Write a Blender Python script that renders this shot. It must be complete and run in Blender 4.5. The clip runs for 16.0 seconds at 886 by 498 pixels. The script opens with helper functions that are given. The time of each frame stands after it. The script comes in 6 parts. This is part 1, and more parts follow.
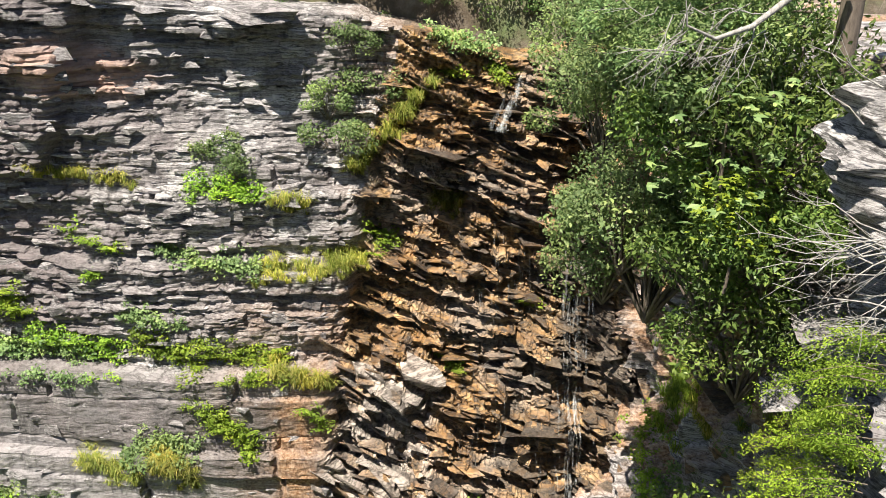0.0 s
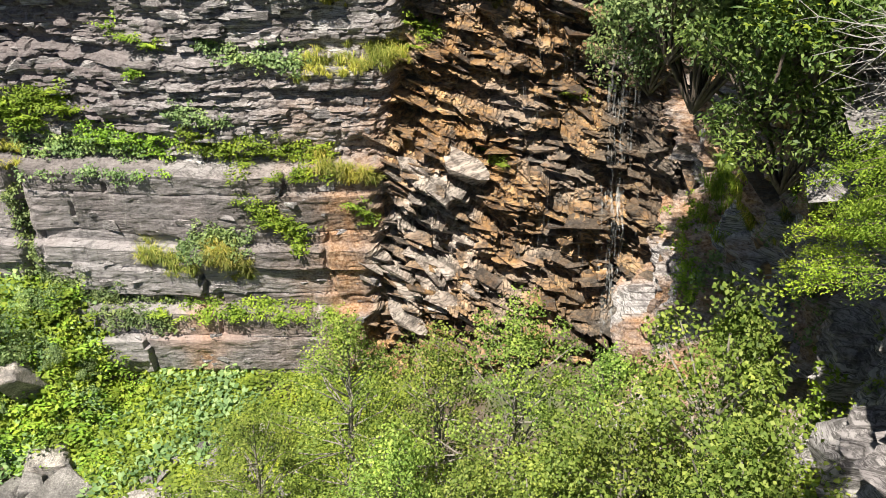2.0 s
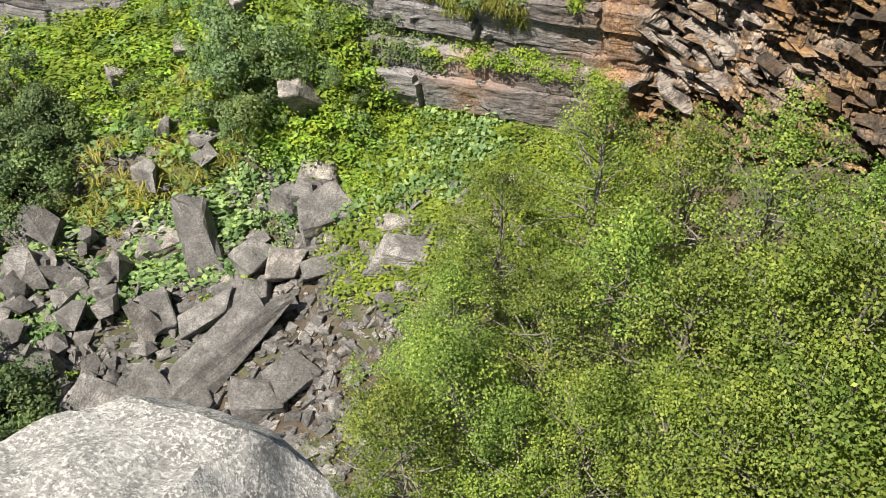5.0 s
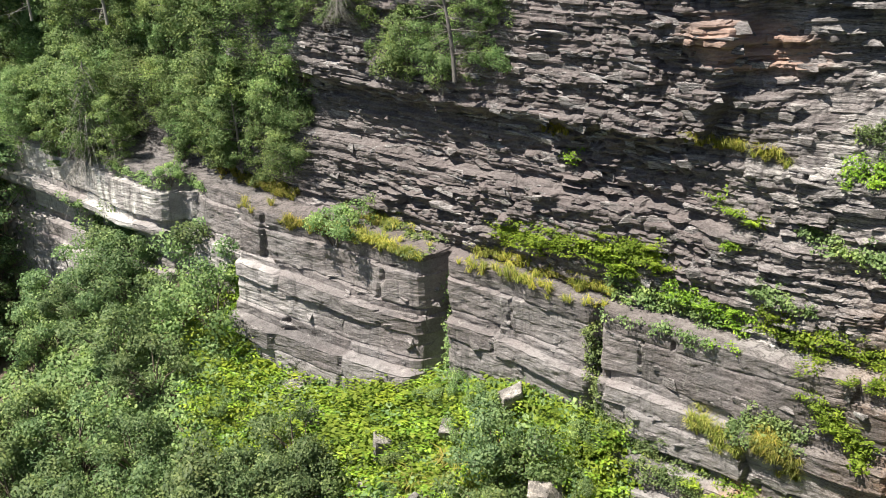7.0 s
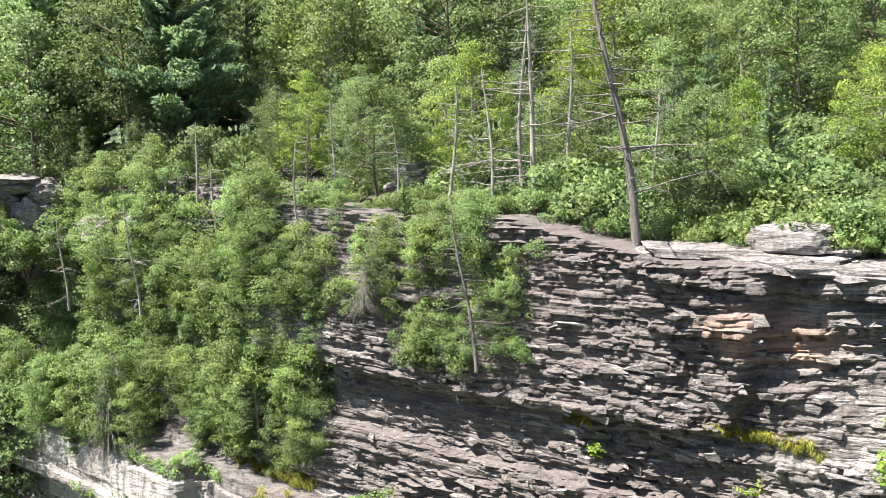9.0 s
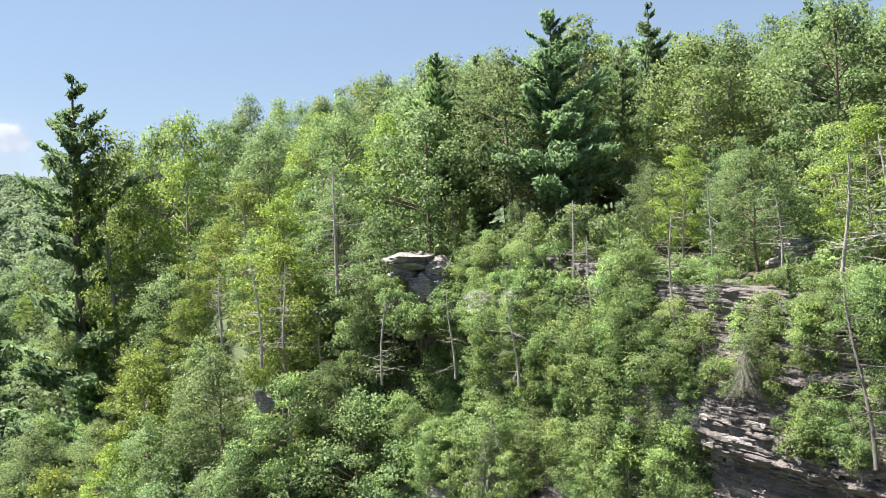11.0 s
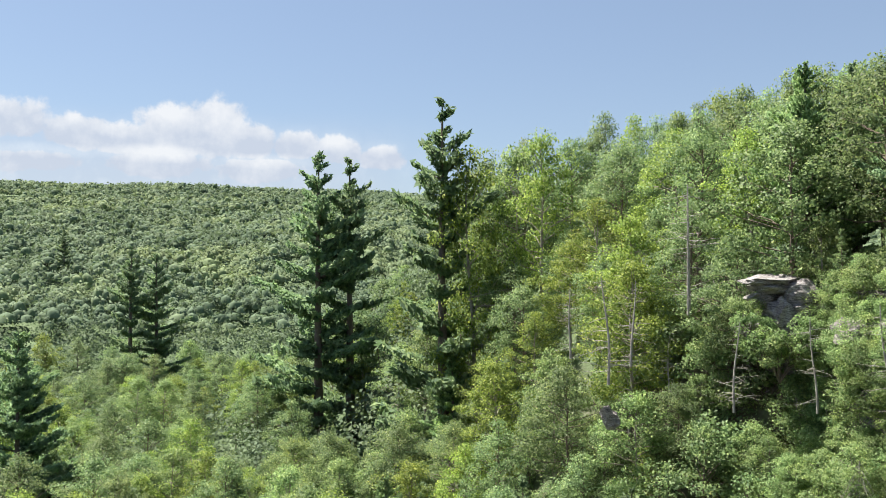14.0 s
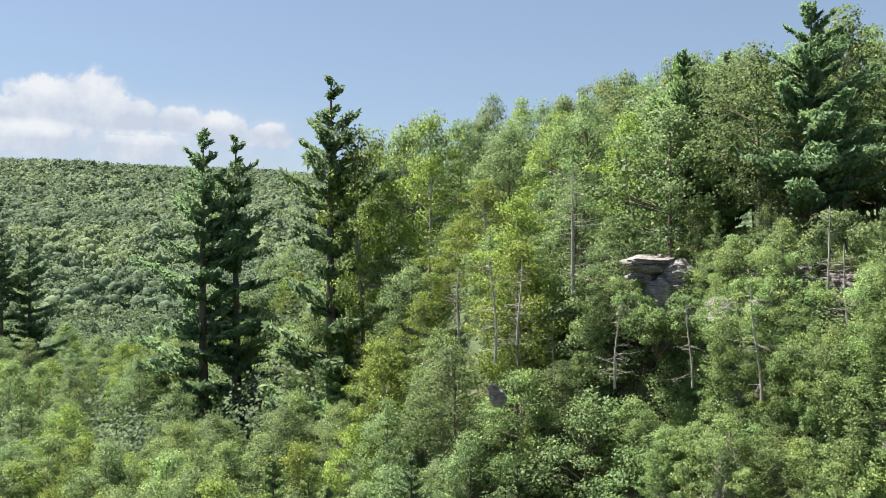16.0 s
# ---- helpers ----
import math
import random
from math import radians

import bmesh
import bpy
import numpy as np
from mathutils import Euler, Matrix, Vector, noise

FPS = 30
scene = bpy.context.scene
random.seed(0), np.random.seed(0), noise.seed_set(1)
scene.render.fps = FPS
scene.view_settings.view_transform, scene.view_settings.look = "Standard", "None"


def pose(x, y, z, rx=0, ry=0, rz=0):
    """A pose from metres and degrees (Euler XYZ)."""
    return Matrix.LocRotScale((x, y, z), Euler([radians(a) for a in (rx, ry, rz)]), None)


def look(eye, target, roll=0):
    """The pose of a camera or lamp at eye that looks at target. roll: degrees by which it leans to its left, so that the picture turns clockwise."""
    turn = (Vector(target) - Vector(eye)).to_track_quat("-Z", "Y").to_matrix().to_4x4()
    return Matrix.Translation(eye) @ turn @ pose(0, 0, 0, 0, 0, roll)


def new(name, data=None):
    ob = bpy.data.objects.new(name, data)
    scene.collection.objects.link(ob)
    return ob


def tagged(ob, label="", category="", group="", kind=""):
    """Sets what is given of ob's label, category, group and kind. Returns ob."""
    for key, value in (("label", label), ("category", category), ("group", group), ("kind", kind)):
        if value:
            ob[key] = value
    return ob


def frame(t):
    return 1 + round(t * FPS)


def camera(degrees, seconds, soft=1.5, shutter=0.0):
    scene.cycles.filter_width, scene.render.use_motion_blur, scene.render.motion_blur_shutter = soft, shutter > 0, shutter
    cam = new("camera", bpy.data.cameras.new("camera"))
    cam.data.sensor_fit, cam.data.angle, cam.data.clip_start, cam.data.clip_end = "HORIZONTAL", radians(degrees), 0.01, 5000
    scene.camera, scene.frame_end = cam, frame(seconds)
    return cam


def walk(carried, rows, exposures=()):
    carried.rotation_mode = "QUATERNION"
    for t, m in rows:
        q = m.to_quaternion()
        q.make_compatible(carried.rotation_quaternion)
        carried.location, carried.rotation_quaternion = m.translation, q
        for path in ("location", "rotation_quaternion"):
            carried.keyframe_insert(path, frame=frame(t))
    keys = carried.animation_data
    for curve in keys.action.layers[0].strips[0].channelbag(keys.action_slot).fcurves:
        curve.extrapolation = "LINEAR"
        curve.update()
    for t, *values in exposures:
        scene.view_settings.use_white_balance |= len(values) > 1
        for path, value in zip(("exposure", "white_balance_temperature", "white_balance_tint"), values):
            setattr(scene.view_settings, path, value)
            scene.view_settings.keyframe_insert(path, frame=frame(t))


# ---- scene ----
cam = camera(51.55, 16.0, soft=0.8)
PATH = [
    (0.0, pose(0, 0, 0, 68.51, -3.06, -0.05)),
    (0.5, pose(0, 0, 0, 65.89, -2.75, 0.25)),
    (1.0, pose(0, 0, 0, 62.93, -2.40, 0.71)),
    (1.5, pose(0, 0, 0, 59.54, -1.86, 1.24)),
    (2.0, pose(0, 0, 0, 55.62, -1.22, 2.03)),
    (2.5, pose(0, 0, 0, 51.22, -0.62, 3.17)),
    (3.0, pose(0, 0, 0, 46.68, -0.35, 4.70)),
    (3.2, pose(0, 0, 0, 44.88, -0.08, 5.28)),
    (5.3, pose(0, 0, 0, 41.29, 3.00, 24.35)),
    (5.5, pose(0, 0, 0, 43.33, 3.29, 27.53)),
    (6.0, pose(0, 0, 0, 50.11, 3.47, 34.51)),
    (6.5, pose(0, 0, 0, 58.40, 2.97, 38.59)),
    (7.0, pose(0, 0, 0, 66.75, 2.30, 39.37)),
    (7.5, pose(0, 0, 0, 74.16, 1.95, 38.02)),
    (8.0, pose(0, 0, 0, 79.94, 1.76, 36.69)),
    (8.2, pose(0, 0, 0, 81.67, 1.79, 36.51)),
    (10.3, pose(0, 0, 0, 89.77, 2.37, 54.60)),
    (10.5, pose(0, 0, 0, 90.06, 2.48, 57.31)),
    (11.0, pose(0, 0, 0, 90.52, 2.73, 63.86)),
    (11.5, pose(0, 0, 0, 90.66, 2.62, 69.90)),
    (12.0, pose(0, 0, 0, 90.53, 2.34, 75.21)),
    (12.5, pose(0, 0, 0, 90.45, 1.95, 79.51)),
    (13.0, pose(0, 0, 0, 90.72, 1.36, 82.76)),
    (13.5, pose(0, 0, 0, 91.37, 0.81, 84.74)),
    (14.0, pose(0, 0, 0, 92.17, 0.37, 85.48)),
    (14.5, pose(0, 0, 0, 92.66, 0.19, 85.27)),
    (15.0, pose(0, 0, 0, 92.67, 0.25, 84.04)),
    (15.5, pose(0, 0, 0, 92.09, 0.38, 81.73)),
    (16.0, pose(0, 0, 0, 90.88, 0.42, 78.56)),
]
walk(cam, PATH, [(0.0, 1.36), (3.2, 1.06), (6.0, 0.82), (7.0, 1.1), (7.6, 1.3), (8.2, 1.58), (10.3, 1.76), (13.0, 1.58), (16.0, 1.48)])

# world, sun, exposure
SUN_TO = Vector((-0.36, -0.5, 1.2)).normalized()
wd = bpy.data.worlds.new("sky")
scene.world = wd
wd.use_nodes = True
wn, wl = wd.node_tree.nodes, wd.node_tree.links
wn.clear()
sky = wn.new("ShaderNodeTexSky")
sky.sky_type = "NISHITA"
sky.sun_disc = False
sky.sun_elevation = math.asin(SUN_TO.z)
sky.sun_rotation = math.atan2(SUN_TO.x, SUN_TO.y)
sky.air_density, sky.dust_density, sky.ozone_density = 1.0, 0.8, 2.6
bg = wn.new("ShaderNodeBackground")
bg.inputs["Strength"].default_value = 0.047
wo = wn.new("ShaderNodeOutputWorld")
# cumulus low over the western ridge: bearing, elevation, half width, height above and depth below the base line, in degrees
CLOUDS = [(99.6, 8.9, 2.6, 2.9, 1.4), (102.2, 8.6, 2.6, 2.2, 1.4), (97.2, 8.6, 2.0, 1.7, 1.2), (110.8, 9.3, 3.0, 1.9, 1.3), (107.4, 8.8, 2.6, 1.5, 1.2), (104.6, 8.5, 2.4, 1.3, 1.1),
          (94.6, 8.4, 2.0, 1.3, 0.9), (92.0, 8.1, 2.2, 1.2, 0.9), (89.3, 7.8, 2.0, 1.0, 0.9), (115.0, 9.4, 2.8, 1.6, 1.2), (103.0, 7.2, 4.0, 1.0, 1.0), (96.5, 7.0, 3.4, 0.9, 1.0), (109.5, 7.2, 3.6, 0.9, 1.0),
          (64.0, 17.2, 1.0, 0.35, 0.3), (61.2, 17.5, 0.7, 0.3, 0.3)]


def wmath(op, a, b=0.0, c=0.0):
    x = wn.new("ShaderNodeMath")
    x.operation = op
    for i, v in enumerate((a, b, c)):
        if hasattr(v, "links"):
            wl.new(v, x.inputs[i])
        else:
            x.inputs[i].default_value = v
    return x.outputs[0]


def wnoise(scale, detail, vector):
    x = wn.new("ShaderNodeTexNoise")
    x.inputs["Scale"].default_value, x.inputs["Detail"].default_value, x.inputs["Roughness"].default_value = scale, detail, 0.6
    wl.new(vector, x.inputs["Vector"])
    return x.outputs["Fac"]


def wrange(v, a, b):
    x = wn.new("ShaderNodeMapRange")
    x.interpolation_type = "SMOOTHSTEP"
    x.inputs["From Min"].default_value, x.inputs["From Max"].default_value = a, b
    wl.new(v, x.inputs["Value"])
    return x.outputs["Result"]


tc = wn.new("ShaderNodeTexCoord").outputs["Generated"]
sep = wn.new("ShaderNodeSeparateXYZ")
wl.new(tc, sep.inputs["Vector"])
bearing = wmath("MULTIPLY", wmath("ARCTAN2", wmath("MULTIPLY", sep.outputs["X"], -1.0), sep.outputs["Y"]), 57.2958)
height = wmath("MULTIPLY", wmath("ARCSINE", sep.outputs["Z"]), 57.2958)
puff = wnoise(26, 8, tc)
broad = wnoise(9, 5, tc)
edge = wmath("ADD", wmath("MULTIPLY", wmath("SUBTRACT", puff, 0.5), 1.5), wmath("MULTIPLY", wmath("SUBTRACT", broad, 0.5), 0.8))
body, lit = 0.0, 0.0
for az, el, half, up, down in CLOUDS:
    dx = wmath("DIVIDE", wmath("SUBTRACT", bearing, az), half)
    dz = wmath("SUBTRACT", height, el)
    tall = wmath("DIVIDE", wmath("MAXIMUM", dz, 0.0), up)
    deep = wmath("DIVIDE", wmath("MINIMUM", dz, 0.0), down)
    r = wmath("SQRT", wmath("ADD", wmath("MULTIPLY", dx, dx), wmath("ADD", wmath("MULTIPLY", tall, tall), wmath("MULTIPLY", deep, deep))))
    fill = wmath("SUBTRACT", 1.0, r)
    body = wmath("MAXIMUM", body, wmath("ADD", fill, edge)) if hasattr(body, "links") else wmath("ADD", fill, edge)
    crest = wmath("SUBTRACT", wmath("ADD", tall, wmath("MULTIPLY", deep, 0.6)), wmath("MULTIPLY", wmath("ABSOLUTE", dx), 0.25))
    near = wmath("MULTIPLY", crest, wrange(fill, -0.35, 0.35))
    lit = wmath("MAXIMUM", lit, near) if hasattr(lit, "links") else near
mask = wmath("MULTIPLY", wrange(body, 0.0, 0.34), 0.9)
# thin haze bank under the clouds
bank = wmath("MULTIPLY", wmath("MULTIPLY", wrange(height, 11.0, 6.8), wrange(bearing, 82.0, 95.0)), 0.6)
mask = wmath("MAXIMUM", mask, bank)
# elsewhere round the sky a few scattered clouds
mp = wn.new("ShaderNodeMapping")
mp.inputs["Scale"].default_value = (1, 1, 2.6)
wl.new(tc, mp.inputs["Vector"])
rest = wmath("MULTIPLY", wrange(wnoise(5.2, 7, mp.outputs["Vector"]), 0.6, 0.75), wrange(wmath("ABSOLUTE", wmath("SUBTRACT", bearing, 75.0)), 50.0, 75.0))
mask = wmath("MAXIMUM", mask, wmath("MULTIPLY", rest, 0.8))
shade = wn.new("ShaderNodeValToRGB")
shade.color_ramp.elements[0].position, shade.color_ramp.elements[0].color = 0.1, (4.6, 5.05, 5.9, 1)
shade.color_ramp.elements[1].position, shade.color_ramp.elements[1].color = 0.75, (6.9, 7.0, 7.2, 1)
wl.new(wmath("ADD", wmath("MULTIPLY", lit, 0.75), wmath("ADD", 0.15, wmath("MULTIPLY", wmath("SUBTRACT", puff, 0.5), 1.6))), shade.inputs["Fac"])
mix = wn.new("ShaderNodeMixRGB")
haze = wn.new("ShaderNodeMixRGB")
haze.inputs["Fac"].default_value = 0.28
haze.inputs["Color2"].default_value = (3.7, 4.4, 5.6, 1)
wl.new(sky.outputs["Color"], haze.inputs["Color1"])
wl.new(haze.outputs["Color"], mix.inputs["Color1"])
wl.new(shade.outputs["Color"], mix.inputs["Color2"])
wl.new(mask, mix.inputs["Fac"])
wl.new(mix.outputs["Color"], bg.inputs["Color"])
wl.new(bg.outputs["Background"], wo.inputs["Surface"])

sun = new("sun", bpy.data.lights.new("sun", "SUN"))
sun.data.energy, sun.data.angle, sun.data.color = 5.0, radians(0.55), (1.0, 0.93, 0.80)
sun.matrix_world = look(SUN_TO * 400, (0, 0, 0))

# ---------------------------------------------------------------- materials


def material(name, rough=0.85):
    m = bpy.data.materials.new(name)
    m.use_nodes = True
    m.node_tree.nodes["Principled BSDF"].inputs["Roughness"].default_value = rough
    return m


class Nodes:
    """Shortcuts for building one material's nodes."""

    def __init__(self, m):
        self.t = m.node_tree
        self.n, self.l = self.t.nodes, self.t.links
        self.bsdf = self.n["Principled BSDF"]
        self.pos = self.n.new("ShaderNodeNewGeometry").outputs["Position"]

    def val(self, socket, v):
        if hasattr(v, "links"):
            self.l.new(v, socket)
        else:
            socket.default_value = v

    def noise(self, scale, detail=4, rough=0.55, stretch=None, vec=None):
        v = vec or self.pos
        if stretch:
            mp = self.n.new("ShaderNodeMapping")
            mp.inputs["Scale"].default_value = stretch
            self.l.new(v, mp.inputs["Vector"])
            v = mp.outputs["Vector"]
        nz = self.n.new("ShaderNodeTexNoise")
        nz.inputs["Scale"].default_value = scale
        nz.inputs["Detail"].default_value = detail
        nz.inputs["Roughness"].default_value = rough
        self.l.new(v, nz.inputs["Vector"])
        return nz.outputs["Fac"]

    def blocks(self, scale, stretch, warp):
        """Distance to the nearest joint of a warped block pattern."""
        mp = self.n.new("ShaderNodeMapping")
        mp.inputs["Scale"].default_value = stretch
        nz = self.n.new("ShaderNodeTexNoise")
        nz.inputs["Scale"].default_value = 1.3
        nz.inputs["Detail"].default_value = 4
        self.l.new(self.pos, nz.inputs["Vector"])
        add = self.n.new("ShaderNodeVectorMath")
        add.operation = "MULTIPLY_ADD"
        add.inputs[1].default_value = (warp, warp, warp)
        self.l.new(nz.outputs["Color"], add.inputs[0])
        self.l.new(self.pos, add.inputs[2])
        self.l.new(add.outputs[0], mp.inputs["Vector"])
        vo = self.n.new("ShaderNodeTexVoronoi")
        vo.feature = "DISTANCE_TO_EDGE"
        vo.inputs["Scale"].default_value = scale
        self.l.new(mp.outputs["Vector"], vo.inputs["Vector"])
        return vo.outputs["Distance"]

    def ramp(self, fac, stops):
        r = self.n.new("ShaderNodeValToRGB")
        els = r.color_ramp.elements
        while len(els) < len(stops):
            els.new(0.5)
        for el, (p, c) in zip(els, stops):
            el.position = p
            el.color = (*c, 1) if isinstance(c, tuple) else (c, c, c, 1)
        self.l.new(fac, r.inputs["Fac"])
        return r.outputs["Color"]

    def mix(self, fac, a, b, kind="MIX"):
        x = self.n.new("ShaderNodeMixRGB")
        x.blend_type = kind
        for s, v in zip(("Fac", "Color1", "Color2"), (fac, a, b)):
            if isinstance(v, tuple):
                v = (*v, 1)
            self.val(x.inputs[s], v)
        return x.outputs["Color"]

    def math(self, op, a, b=0.0):
        x = self.n.new("ShaderNodeMath")
        x.operation = op
        self.val(x.inputs[0], a)
        self.val(x.inputs[1], b)
        return x.outputs[0]

    def bump(self, height, strength=0.5, dist=0.05):
        b = self.n.new("ShaderNodeBump")
        b.inputs["Strength"].default_value = strength
        b.inputs["Distance"].default_value = dist
        self.l.new(height, b.inputs["Height"])
        self.l.new(b.outputs["Normal"], self.bsdf.inputs["Normal"])

    def xyz(self):
        s = self.n.new("ShaderNodeSeparateXYZ")
        self.l.new(self.pos, s.inputs[0])
        return s.outputs

    def attr(self, name):
        a = self.n.new("ShaderNodeAttribute")
        a.attribute_name = name
        return a.outputs["Fac"]

    def colour(self, c):
        self.l.new(c, self.bsdf.inputs["Base Color"])


def rock_material(name, kind="grey"):
    """Layered sandstone. grey: dry wall; wet: iron-stained falls; pale: lichened boulder; talus: fresh broken blocks."""
    m = material(name, 0.88)
    k = Nodes(m)
    lam = k.noise(2.2, 8, 0.72, (0.4, 0.4, 6.5))
    big = k.noise(0.35, 4, 0.6)
    fine = k.noise(14, 5, 0.7)
    streak = k.noise(1.1, 4, 0.6, (2.6, 2.6, 0.16))
    if kind == "grey":
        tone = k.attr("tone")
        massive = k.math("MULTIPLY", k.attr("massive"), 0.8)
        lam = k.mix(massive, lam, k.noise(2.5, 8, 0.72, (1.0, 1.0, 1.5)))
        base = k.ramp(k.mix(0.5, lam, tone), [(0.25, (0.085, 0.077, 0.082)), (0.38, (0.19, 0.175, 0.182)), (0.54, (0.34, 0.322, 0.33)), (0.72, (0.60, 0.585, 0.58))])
        base = k.mix(k.ramp(big, [(0.45, 0.0), (0.62, 0.42)]), base, (0.24, 0.195, 0.197), "MIX")
        base = k.mix(k.ramp(streak, [(0.54, 0.0), (0.68, 0.7)]), base, (0.06, 0.054, 0.058))
        base = k.mix(k.ramp(k.noise(1.6, 6, 0.7, (2.0, 2.0, 0.35)), [(0.58, 0.0), (0.68, 0.4)]), base, (0.52, 0.5, 0.48))
        crack = k.ramp(k.noise(1.5, 7, 0.62, (0.55, 0.55, 7.0)), [(0.462, 0.0), (0.487, 0.9), (0.502, 0.9), (0.525, 0.0)])
        base = k.mix(k.math("MULTIPLY", crack, k.math("SUBTRACT", 1.0, massive)), base, (0.035, 0.03, 0.03))
        hair = k.ramp(k.noise(4.5, 7, 0.68, (0.45, 0.45, 6.0)), [(0.455, 0.0), (0.485, 0.75), (0.5, 0.75), (0.53, 0.0)])
        base = k.mix(k.math("MULTIPLY", hair, k.math("SUBTRACT", 1.0, k.math("MULTIPLY", massive, 1.2))), base, (0.05, 0.044, 0.046))
        split = k.ramp(k.noise(1.8, 6, 0.6, (2.4, 2.4, 0.8)), [(0.478, 0.0), (0.494, 0.7), (0.506, 0.0)])
        base = k.mix(k.math("MULTIPLY", split, k.ramp(k.noise(0.7, 4, 0.6), [(0.48, 0.0), (0.6, 1.0)])), base, (0.045, 0.04, 0.042))
        joint = k.blocks(1.0, (0.9, 0.9, 2.6), 0.35)
        base = k.mix(k.math("MULTIPLY", k.ramp(joint, [(0.0, 0.7), (0.012, 0.4), (0.028, 0.0)]), k.ramp(k.noise(0.9, 4, 0.6), [(0.5, 0.0), (0.62, 1.0)])), base, (0.06, 0.05, 0.05))
        base = k.mix(k.attr("pale"), base, k.ramp(streak, [(0.42, (0.78, 0.77, 0.75)), (0.62, (0.22, 0.2, 0.2))]))
        # brown varnish whose dark colour also carries the upper wall's shade
        base = k.mix(k.math("MULTIPLY", k.attr("varnish_shade"), k.ramp(k.noise(0.8, 5, 0.65, (1.0, 1.0, 2.2)), [(0.36, 0.35), (0.6, 0.95)])), base, k.ramp(lam, [(0.3, (0.05, 0.04, 0.042)), (0.62, (0.17, 0.138, 0.142))]))
        # iron stain spreading from the wet side, and faces broken fresh and pink
        stain = k.math("MULTIPLY", k.attr("iron"), k.ramp(k.noise(1.2, 5, 0.6), [(0.35, 0.3), (0.6, 1.0)]))
        base = k.mix(stain, base, k.ramp(fine, [(0.35, (0.10, 0.045, 0.018)), (0.5, (0.3, 0.15, 0.06)), (0.7, (0.5, 0.33, 0.19))]))
        base = k.mix(k.attr("pink"), base, k.ramp(lam, [(0.3, (0.2, 0.12, 0.1)), (0.6, (0.40, 0.27, 0.22))]))
    elif kind == "wet":
        rnd = k.n.new("ShaderNodeObjectInfo").outputs["Random"]
        base = k.ramp(k.mix(0.4, lam, k.mix(0.5, rnd, k.attr("tone"))), [(0.28, (0.024, 0.016, 0.011)), (0.4, (0.105, 0.063, 0.032)), (0.5, (0.31, 0.195, 0.09)), (0.6, (0.52, 0.39, 0.235)), (0.74, (0.7, 0.63, 0.53))])
        base = k.mix(1.0, base, k.ramp(k.noise(0.9, 4, 0.6), [(0.34, (0.5, 0.42, 0.36)), (0.46, (1.0, 0.84, 0.62)), (0.56, (1.05, 0.94, 0.78)), (0.68, (0.8, 0.72, 0.62))]), "MULTIPLY")
        base = k.mix(k.ramp(big, [(0.5, 0.0), (0.64, 0.45)]), base, k.ramp(fine, [(0.3, (0.14, 0.10, 0.08)), (0.7, (0.5, 0.42, 0.36))]))
        base = k.mix(k.attr("pale"), base, k.ramp(lam, [(0.35, (0.25, 0.19, 0.16)), (0.6, (0.66, 0.58, 0.52))]))
        base = k.mix(k.ramp(k.noise(0.55, 4, 0.6), [(0.5, 0.0), (0.62, 0.5)]), base, k.ramp(lam, [(0.3, (0.09, 0.075, 0.07)), (0.62, (0.46, 0.42, 0.385))]))
        # wet rock at the water thread, with the lower falls' shade in its colour
        base = k.mix(k.attr("wet_shade"), base, k.ramp(fine, [(0.35, (0.022, 0.02, 0.018)), (0.65, (0.11, 0.085, 0.06))]))
        crack = k.ramp(k.noise(1.6, 7, 0.62, (0.8, 0.8, 6.0)), [(0.46, 0.0), (0.49, 0.85), (0.5, 0.9), (0.525, 0.0)])
        base = k.mix(crack, base, (0.02, 0.014, 0.01))
        base = k.mix(k.ramp(streak, [(0.5, 0.0), (0.64, 0.8)]), base, (0.035, 0.027, 0.022))
    elif kind == "pale":
        base = k.ramp(k.noise(7, 6, 0.75), [(0.3, (0.12, 0.115, 0.11)), (0.5, (0.29, 0.28, 0.27)), (0.7, (0.46, 0.45, 0.43))])
        base = k.mix(k.ramp(k.noise(70, 4, 0.7), [(0.5, 0.0), (0.58, 0.85)]), base, (0.68, 0.67, 0.63))
        base = k.mix(k.ramp(k.noise(110, 3, 0.6), [(0.57, 0.0), (0.64, 0.75)]), base, (0.07, 0.07, 0.065))
        base = k.mix(k.ramp(k.noise(5, 6, 0.75), [(0.58, 0.0), (0.68, 0.6)]), base, (0.15, 0.15, 0.14))
    else:
        base = k.ramp(k.noise(1.6, 6, 0.65), [(0.32, (0.05, 0.047, 0.048)), (0.48, (0.20, 0.19, 0.188)), (0.66, (0.54, 0.52, 0.505))])
        rnd = k.n.new("ShaderNodeObjectInfo").outputs["Random"]
        isl = k.n.new("ShaderNodeNewGeometry").outputs["Random Per Island"]
        rnd = k.math("FRACT", k.math("ADD", rnd, isl))
        base = k.mix(0.85, base, k.ramp(rnd, [(0.0, (0.3, 0.29, 0.29)), (0.5, (0.8, 0.78, 0.77)), (0.8, (1.5, 1.46, 1.42)), (1.0, (1.7, 1.55, 1.42))]), "MULTIPLY")
        base = k.mix(k.ramp(lam, [(0.46, 0.0), (0.5, 0.7), (0.54, 0.0)]), base, (0.05, 0.045, 0.045))
        base = k.mix(0.12, base, (0.42, 0.40, 0.385))
        base = k.mix(k.ramp(k.noise(22, 6, 0.75), [(0.46, 0.55), (0.56, 0.0)]), base, (0.06, 0.056, 0.055))
    base = k.mix(k.math("MULTIPLY", k.ramp(fine, [(0.4, 0.0), (0.75, 1.0)]), {"grey": 0.2, "wet": 0.1}.get(kind, 0.25)), base, (0.6, 0.58, 0.56))
    k.colour(base)
    if kind == "wet":
        k.l.new(k.ramp(big, [(0.4, 0.28), (0.65, 0.75)]), k.bsdf.inputs["Roughness"])
